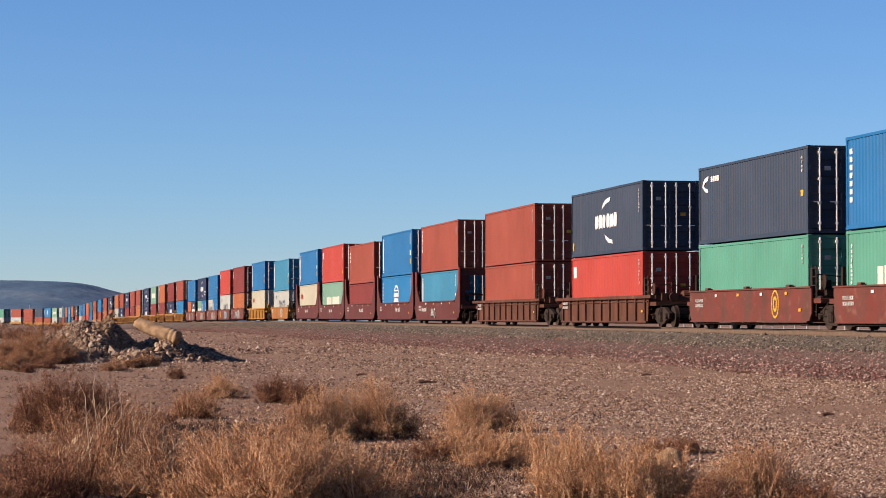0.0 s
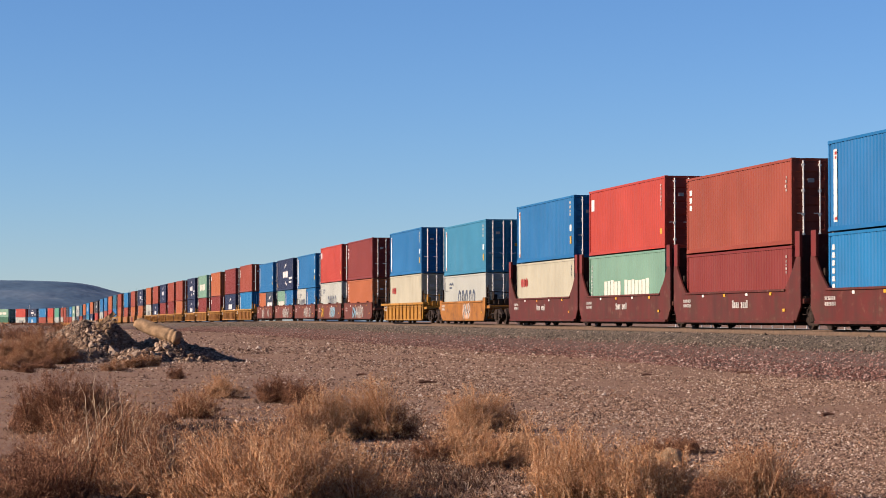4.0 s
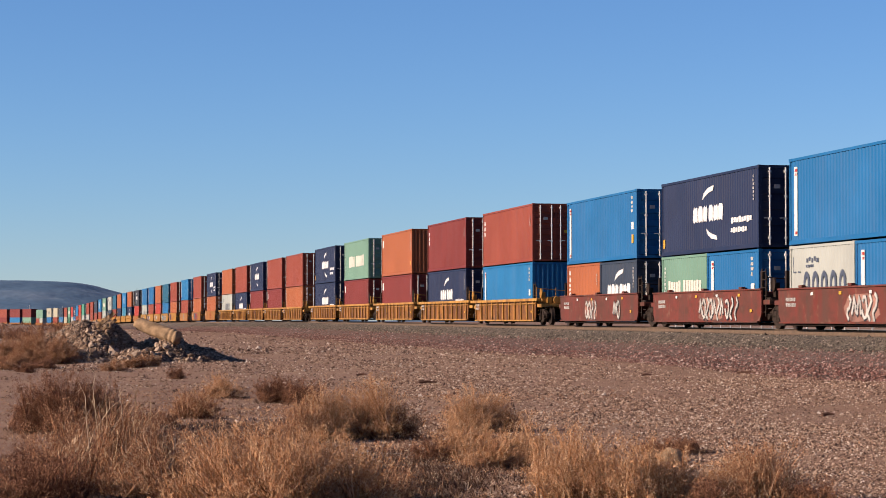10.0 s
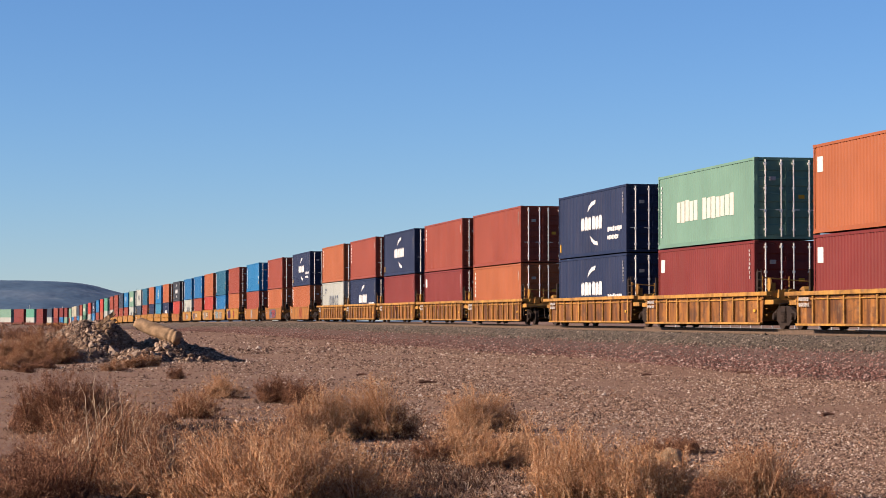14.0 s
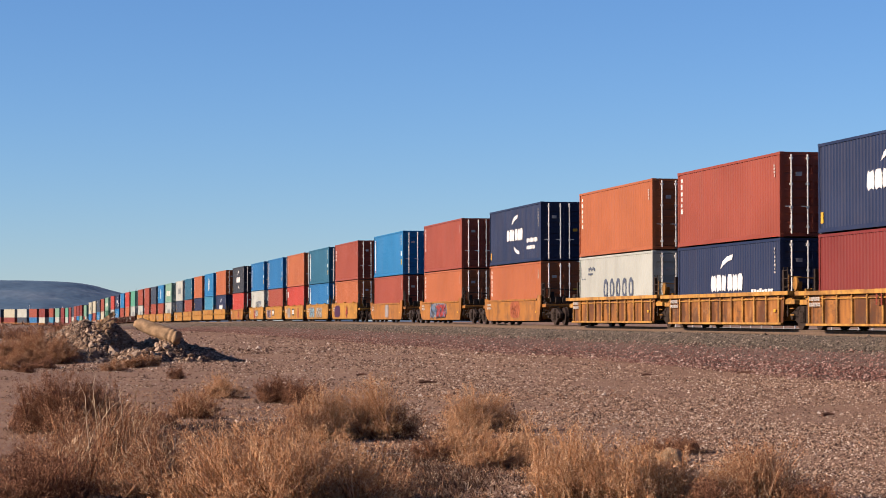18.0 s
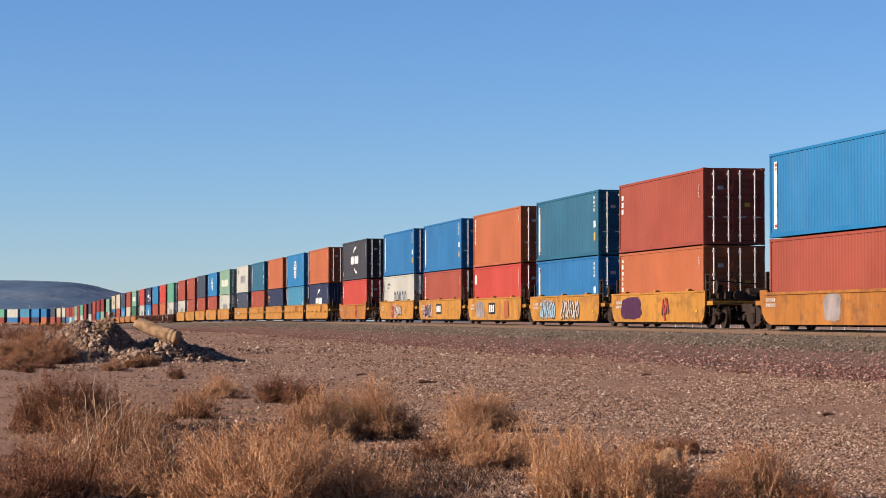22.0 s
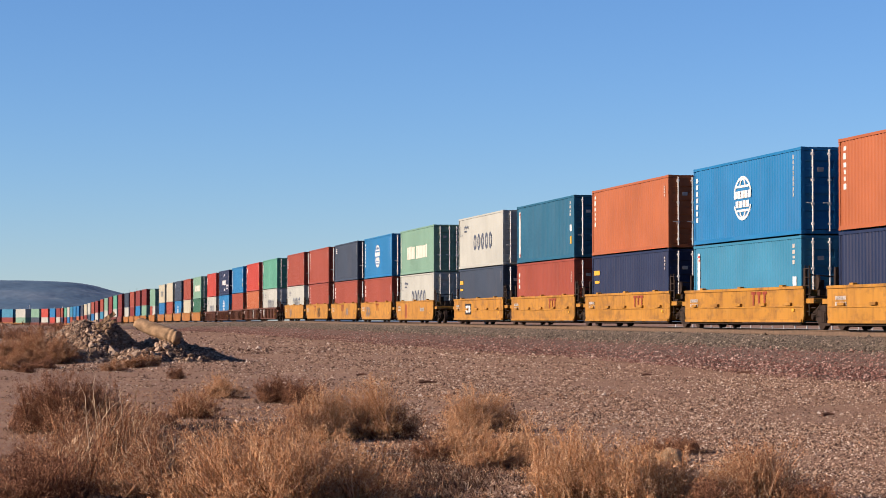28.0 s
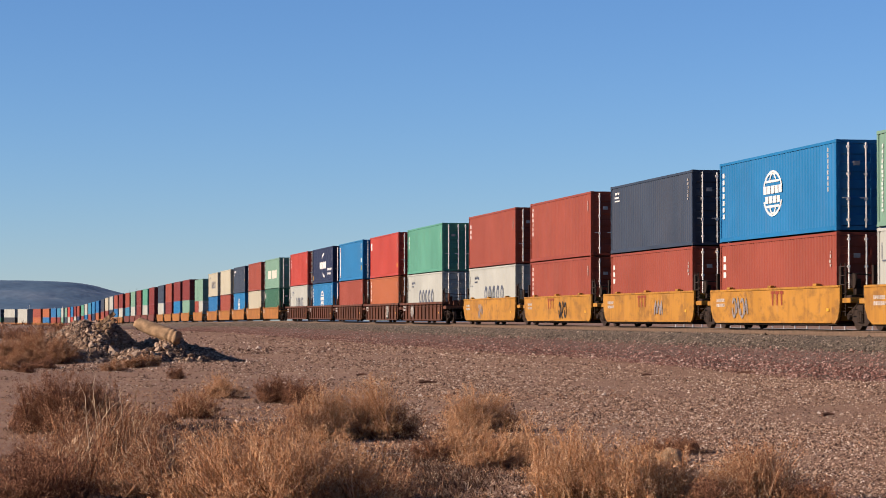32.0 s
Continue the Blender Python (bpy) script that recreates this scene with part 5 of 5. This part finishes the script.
def heap_height(x, y):
    """Soil heap of several mounds, rough on top."""
    dx, dy = x - HEAP[0], y - HEAP[1]
    h = 0.0
    for mx, my, amp, sx, sy in ((-1.40, 0.4, 1.02, 0.75, 0.85), (-0.40, 0.25, 0.98, 0.46, 0.75), (-2.7, 1.0, 0.80, 0.90, 1.0), (1.20, 0.9, 0.85, 0.75, 0.7),
                                (0.70, -1.6, 0.50, 0.42, 0.45), (1.80, -0.8, 0.66, 0.55, 0.55), (2.4, 0.2, 0.42, 0.70, 0.8), (3.2, -0.4, 0.22, 0.80, 0.7), (-1.1, -1.0, 0.35, 0.9, 0.5)):
        h += amp * math.exp(-0.5 * (((dx - mx) / sx) ** 2 + ((dy - my) / sy) ** 2))
    k = min(1.0, h * 1.6)
    rough = 0.30 * noise.noise(Vector((x * 1.3, y * 1.3, 1))) + 0.10 * noise.noise(Vector((x * 3.4, y * 3.4, 4))) + 0.07 * noise.noise(Vector((x * 8, y * 8, 7)))
    return ground_height(x, y) - 0.10 + h + rough * k


def build_rubble():
    rng = random.Random(8)
    cx, cy = HEAP
    n, m = 190, 110
    verts, faces = [], []
    for i in range(n):
        for j in range(m):
            x, y = cx - 6 + 11.5 * i / (n - 1), cy - 3.2 + 7.0 * j / (m - 1)
            verts.append((x, y, heap_height(x, y)))
    for i in range(n - 1):
        for j in range(m - 1):
            faces.append((i * m + j, (i + 1) * m + j, (i + 1) * m + j + 1, i * m + j + 1))
    ob = raw("soil_mound", verts, faces, DIRT)
    for p in ob.data.polygons:
        p.use_smooth = True
    tagged(ob, "heap of brown soil under broken concrete", "soil mound")
    meshes = [rock_mesh(rng, 1.0) for _ in range(8)]
    heap = new("rubble_pile")
    heap.matrix_basis = pose(cx, cy, 0)
    tagged(heap, "pile of broken tan concrete lumps and stones", "rubble")
    for i in range(300):
        if i % 9 < 4:
            x, y = rng.gauss(-0.7, 0.6), rng.uniform(-2.0, -0.2)
        elif i % 9 < 6:
            x, y = rng.gauss(0.9, 0.6), rng.uniform(-2.2, -0.6)
        else:
            x, y = rng.uniform(-1.2, 3.9), rng.uniform(-2.4, -1.2)
        r = min(0.20, 0.042 * math.exp(rng.gauss(0.3, 0.6)))
        put("lump", meshes[i % 8], RUBBLE, heap, pose(x, y, heap_height(cx + x, cy + y) + r * 0.3, rng.uniform(-40, 40), rng.uniform(-40, 40), rng.uniform(0, 360)) @ Matrix.Diagonal((r, r, r, 1)))

    def heap_top(rg):
        x, y = cx + rg.normal(-0.1, 1.7), cy + rg.uniform(-2.6, 0.9)
        return x, y, heap_height(x, y) + 0.01

    scatter_pebbles("rubble_stones", 13000, heap_top, 0.034, RUBBLE, "small broken stones over the soil heap")
    # the fallen concrete column
    bm = bmesh.new()
    px0, py0 = on_bearing(245, 77.5)
    px1, py1 = on_bearing(316, 76.8)
    a, b = Vector((px0, py0, 1.36)), Vector((px1, py1, 0.86))
    d = (b - a).normalized()
    u = d.cross(Vector((0, 0, 1))).normalized()
    w = d.cross(u)
    rings, nn = 40, 28
    grid = []
    for i in range(rings):
        t = i / (rings - 1)
        row = []
        for j in range(nn):
            ang = 2 * math.pi * j / nn
            r = 0.228 + 0.03 * noise.noise(Vector((t * 3, math.cos(ang) * 2, math.sin(ang) * 2)))
            r += 0.018 * math.sin(t * 60) * smooth(0.7, 0.8, t)
            if t in (0.0, 1.0):
                r *= 0.9
            off = 0.10 * noise.noise(Vector((math.cos(ang) * 1.5, math.sin(ang) * 1.5, t * 9))) if t in (0.0, 1.0) else 0
            row.append(bm.verts.new(a.lerp(b, t) + d * off + (u * math.cos(ang) + w * math.sin(ang)) * r))
        grid.append(row)
    for i in range(rings - 1):
        for j in range(nn):
            bm.faces.new((grid[i][j], grid[i][(j + 1) % nn], grid[i + 1][(j + 1) % nn], grid[i + 1][j]))
    bm.faces.new(grid[0][::-1])
    bm.faces.new(grid[-1])
    col = put("concrete_column", finish(bm, "concrete_column", True), CONCRETE)
    tagged(col, "broken tan concrete column lying on rubble", "column")
    # two slabs that stick up
    for (u0, z0, u1, z1, dd, wd) in ((172, 1.26, 203, 1.73, 77.6, 0.060), (182, 1.16, 205, 1.50, 77.3, 0.045)):
        xa, ya = on_bearing(u0, dd)
        xb, yb = on_bearing(u1, dd)
        bm = bmesh.new()
        bmesh.ops.create_grid(bm, x_segments=9, y_segments=3, size=0.5)
        ext = bmesh.ops.extrude_face_region(bm, geom=list(bm.faces))
        for v in ext["geom"]:
            if isinstance(v, bmesh.types.BMVert):
                v.co.z = 1.0
        for v in bm.verts:
            k = Vector((rng.gauss(0, 0.008), rng.gauss(0, 0.010), rng.gauss(0, 0.008)))
            v.co = Vector((v.co.x, v.co.y * 0.24, (v.co.z * 2 - 1) * wd)) + k
        me = finish(bm, "concrete_slab")
        ln = math.hypot(xb - xa, z1 - z0)
        ang = math.degrees(math.atan2(z1 - z0, xb - xa))
        ob = put("concrete_slab", me, CONCRETE, None, pose((xa + xb) / 2, ya, (z0 + z1) / 2, 0, -ang, 0) @ Matrix.Diagonal((ln, 1, 1, 1)))
        tagged(ob, "broken tan concrete slab leaning out of the rubble", "slab", "slabs in the rubble")


def build_stones():
    def field(rng):
        d = 1.0 / (1 / 16.5 - rng.random() * (1 / 16.5 - 1 / 130.0))
        u = rng.uniform(-60, 1640)
        if d < 26 and (u < 420 or 540 < u < 900) and rng.random_sample() < 0.8:
            d = rng.uniform(27, 90)
        if u < 640 and 26 < d < 68 and rng.random_sample() < 0.85 * (1 - u / 900.0) + 0.1:
            u = rng.uniform(640, 1640)
        x = (u - 784) / 4130 * d
        if noise.noise(Vector((x * 0.30, d * 0.12, 2))) < 0.0 and rng.random_sample() < 0.7:
            x += rng.uniform(1.0, 3.0)
        return x, d, ground_height(x, d) + 0.002

    scatter_pebbles("gravel", 160000, field, lambda d: 0.0066 + 0.00034 * d, PEBBLE, "loose pebbles on the soil")

    def plain_beyond(rng):
        d = 1.0 / (1 / 95.0 - rng.random_sample() * (1 / 95.0 - 1 / 420.0))
        x = (rng.uniform(-60, 1000) - 784) / 4130 * d
        return x, d, ground_height(x, d) + 0.002

    scatter_pebbles("coarse_gravel", 15000, plain_beyond, lambda d: 0.025 + 0.00030 * d, PEBBLE, "loose stones on the far soil")

    def shoulder(lo, hi):
        def place(rng):
            s, lat = 50 + 260 * rng.random() ** 1.6, rng.uniform(lo, hi)
            x, y, z, _ = on_track(s, lat)
            h = np.interp(lat, (1.4, 1.9, 2.9, 4.2, 5.8, 6.6), (-0.185, -0.18, -0.6, -0.93, -1.1, -1.3))
            return x, y, max(z + h, ground_height(x, y)) + 0.008
        return place

    scatter_pebbles("ballast_stones", 30000, shoulder(1.75, 3.0), 0.033, GREYSTONE, "loose grey ballast stones beside the track")
    scatter_pebbles("ballast_toe_stones", 34000, shoulder(2.7, 6.6), 0.036, REDSTONE, "loose reddish stones at the foot of the ballast")

    def bare_soil(rng):
        while True:
            d, u = 1.0 / (1 / 17.0 - rng.random_sample() * (1 / 17.0 - 1 / 72.0)), rng.uniform(-20, 760)
            x = (u - 784) / 4130 * d
            if noise.noise(Vector((x * 0.9, d * 0.35, 6))) > rng.uniform(-0.1, 0.5):
                return x, d, ground_height(x, d) + 0.004

    scatter_pebbles("clods", 9000, bare_soil, lambda d: 0.006 + 0.00038 * d, CLOD, "crumbled clods and small stones on bare soil")

    def chips(rng):
        u, d = ((640, 25.2), (700, 24.8), (780, 23.2), (740, 23.0), (820, 22.8))[rng.randint(5)]
        x, y = on_bearing(u + rng.normal(0, 26), d + rng.normal(0, 0.28))
        return x, y, ground_height(x, y) + 0.004

    scatter_pebbles("pale_debris", 1000, chips, 0.013, CHIP, "white brittle debris strewn on the soil")


def build_boulder():
    x, y = on_bearing(1188, 23.5)
    bm = bmesh.new()
    bmesh.ops.create_icosphere(bm, subdivisions=3, radius=1.0)
    for v in bm.verts:
        k = 1 + 0.30 * noise.noise(v.co * 1.4) + 0.10 * noise.noise(v.co * 4)
        v.co = Vector((v.co.x * 0.15 * k, v.co.y * 0.14 * k, v.co.z * 0.12 * k))
    ob = put("boulder", finish(bm, "boulder", True), CONCRETE, None, pose(x, y, ground_height(x, y) + 0.03))
    tagged(ob, "small rounded tan boulder half sunk in soil", "boulder")
    rng = random.Random(3)
    for u, d, ln, a in ((757, 52.5, 0.42, 8), (1320, 62, 0.5, -20), (1145, 61, 0.25, 10), (1465, 36, 0.2, 4), (640, 61, 0.3, -5)):
        x, y = on_bearing(u, d)
        bm = bmesh.new()
        tube(bm, (-ln / 2, 0, 0), (0, 0.03, 0.02), 0.035, 0.03, 6)
        tube(bm, (0, 0.03, 0.02), (ln / 2, 0, 0.01), 0.03, 0.015, 6)
        ob = put("stick", finish(bm, "stick"), BARK, None, pose(x, y, ground_height(x, y) + 0.03, 0, 0, a))
        tagged(ob, "short dark stick lying on the gravel", "stick", "sticks on the gravel")


build_boulder()


def build_fence():
    root = new("fence")
    tagged(root, "low pale post and rail fence beyond the track", "fence")
    post = one_box(-0.035, 0.035, -0.035, 0.035, 0.0, 1.05)
    for i in range(70):
        x, y, z, h = on_track(20 + i * 2.4, -26)
        put("post", post, POSTM, root, pose(x, y, ground_height(x, y), 0, 0, 10))
    bar = sweep("bar", [(-26.10, -0.75), (-26.10, -0.38), (-26.16, -0.38), (-26.16, -0.75)], 20, 188, 6, WALLM, True)
    bar.parent = root


def tree(x, y, height, seed):
    rng = random.Random(seed)
    root = new("tree")
    z = ground_height(x, y)
    root.matrix_basis = pose(x, y, z)
    tagged(root, "dark bushy tree beyond the train", "tree", "far trees")
    bm = bmesh.new()
    tube(bm, (0, 0, 0), (0.1, 0, height * 0.55), 0.35, 0.18, 8)
    for k in range(6):
        a = k * 1.05
        tube(bm, (0, 0, height * (0.3 + 0.04 * k)), (math.cos(a) * height * 0.22, math.sin(a) * height * 0.22, height * (0.6 + 0.04 * k)), 0.12, 0.03, 6)
    part("trunk", bm, BARK, root)
    verts, faces = [], []
    for _ in range(1800):
        k = rng.randrange(9)
        c = Vector((math.cos(k * 2.4) * height * 0.26, math.sin(k * 2.4) * height * 0.26, height * (0.52 + 0.05 * (k % 5))))
        p = c + Vector((rng.gauss(0, 1), rng.gauss(0, 1), rng.gauss(0, 0.8))) * height * 0.085
        q = [Vector((rng.gauss(0, 1), rng.gauss(0, 1), rng.gauss(0, 1))).normalized() * 0.28 for _ in range(3)]
        b = len(verts)
        verts += [tuple(p + v) for v in q]
        faces.append((b, b + 1, b + 2))
    raw("crown", verts, faces, LEAFM, root)


build_hills()
build_rubble()


def build_litter():
    """Fallen twigs and straw that lie on the soil between the bushes, and darker litter that also stands in for shade.
    """
    rng = random.Random(21)
    sets = [([], []), ([], [])]
    for i in range(21000):
        verts, faces = sets[i % 2]
        d = rng.uniform(17.5, 46) if rng.random() < 0.75 else rng.uniform(17.5, 26)
        u = rng.gauss(520, 330)
        x, y = on_bearing(u, d)
        if noise.noise(Vector((x * 0.5, y * 0.35, 8))) < -0.05:
            continue
        a, ln = rng.uniform(0, 6.28), rng.uniform(0.04, 0.22)
        z = ground_height(x, y) + 0.006
        pts = [(x, y, z), (x + math.cos(a) * ln / 2, y + math.sin(a) * ln / 2, z + rng.uniform(0.0, 0.05)), (x + math.cos(a + 0.3) * ln, y + math.sin(a + 0.3) * ln, z + rng.uniform(0.0, 0.03))]
        strip(verts, faces, pts, 0.0042, a + 1.57)
    # dark strips for both the litter and the shadow in the hollow
    verts, faces = [], []
    for _ in range(9000):
        d, u = rng.gauss(21.2, 1.9), rng.gauss(735, 75)
        x, y = on_bearing(u, d)
        a, ln = rng.uniform(0, 6.28), rng.uniform(0.03, 0.14)
        z = ground_height(x, y) + 0.004
        strip(verts, faces, [(x, y, z), (x + math.cos(a) * ln / 2, y + math.sin(a) * ln / 2, z + rng.uniform(0.0, 0.07)), (x + math.cos(a + 0.3) * ln, y + math.sin(a + 0.3) * ln, z + rng.uniform(0.0, 0.06))], 0.0042, a + 1.57)
    # the same strips darken bush bases and soil patches, as shade in colour
    bare = [(*on_bearing(u, d), r) for u, d, r in ((300, 27.5, 0.9), (400, 28.5, 1.0), (470, 30.0, 0.9), (330, 30.5, 0.8), (560, 33.0, 0.8), (440, 25.5, 0.9), (700, 24.5, 0.9), (60, 24.0, 0.7))]
    for bx, by, br in ROOTS + bare:
        for _ in range(int(900 * br)):
            a, q = rng.uniform(0, 6.28), br * 1.15 * rng.random() ** 0.6
            x, y = bx + math.cos(a) * q, by + math.sin(a) * q
            a, ln = rng.uniform(0, 6.28), rng.uniform(0.03, 0.13)
            z = ground_height(x, y) + 0.004
            strip(verts, faces, [(x, y, z), (x + math.cos(a) * ln / 2, y + math.sin(a) * ln / 2, z + rng.uniform(0.0, 0.05)), (x + math.cos(a + 0.3) * ln, y + math.sin(a + 0.3) * ln, z + rng.uniform(0.0, 0.04))], 0.0045, a + 1.57)
    tagged(raw("rotted_litter", verts, faces, SHADEDUFF), "dark litter that also paints the shade under and between the dry bushes", "litter", kind="stuff")
    tagged(raw("dry_litter", *sets[0], STRAW), "fallen dry straw on the soil", "litter", kind="stuff")
    tagged(raw("twig_litter", *sets[1], BROWNTWIG), "fallen brown twigs on the soil", "litter", kind="stuff")


def build_far_scrub():
    """Low brush on the flats before the far bend."""
    rng = random.Random(5)
    verts, faces = [], []
    for _ in range(150):
        d = rng.uniform(110, 620)
        x, y = on_bearing(rng.uniform(-120, 170), d)
        v, f = twig_dome(rng, 14, rng.uniform(0.6, 1.8), rng.uniform(0.3, 0.9), 0.03 + d * 1e-4, 6)
        z = ground_height(x, y)
        b = len(verts)
        verts += [(p[0] + x, p[1] + y, p[2] + z) for p in v]
        faces += [tuple(i + b for i in q) for q in f]
    tagged(raw("far_scrub", verts, faces, BROWNTWIG), "low brown brush on the distant flats", "scrub", kind="stuff")


build_bushes()
build_far_scrub()
build_litter()
build_stones()
build_fence()
for px, d, h in ((253, 620, 13.0), (262, 640, 12.6), (236, 660, 11.0)):
    tx, ty = on_bearing(px, d)
    tree(tx, ty, h, px)


def build_poles():
    """Thin masts on the plain below the ridge."""
    bm = bmesh.new()
    tube(bm, (0, 0, 0), (0, 0, 15), 0.22, 0.14, 6)
    box(bm, -1.6, 1.6, -0.12, 0.12, 13.4, 13.7)
    me = finish(bm, "utility_pole")
    for u, d, k in ((52, 1700, 1.0), (97, 1750, 0.9), (111, 1800, 0.95), (128, 1850, 0.9), (143, 1900, 1.0), (168, 1900, 1.0), (196, 1950, 1.05)):
        x, y = on_bearing(u, d)
        ob = put("utility_pole", me, POSTM, None, pose(x, y, ground_height(x, y), 0, 0, u) @ Matrix.Diagonal((k, k, k, 1)))
        tagged(ob, "pale thin utility pole on the far plain", "utility pole", "far poles")


build_poles()
for px, d, h in ((84, 1150, 8.0), (4, 1250, 8.5)):
    tx, ty = on_bearing(px, d)
    tree(tx, ty, h, px)

motions()
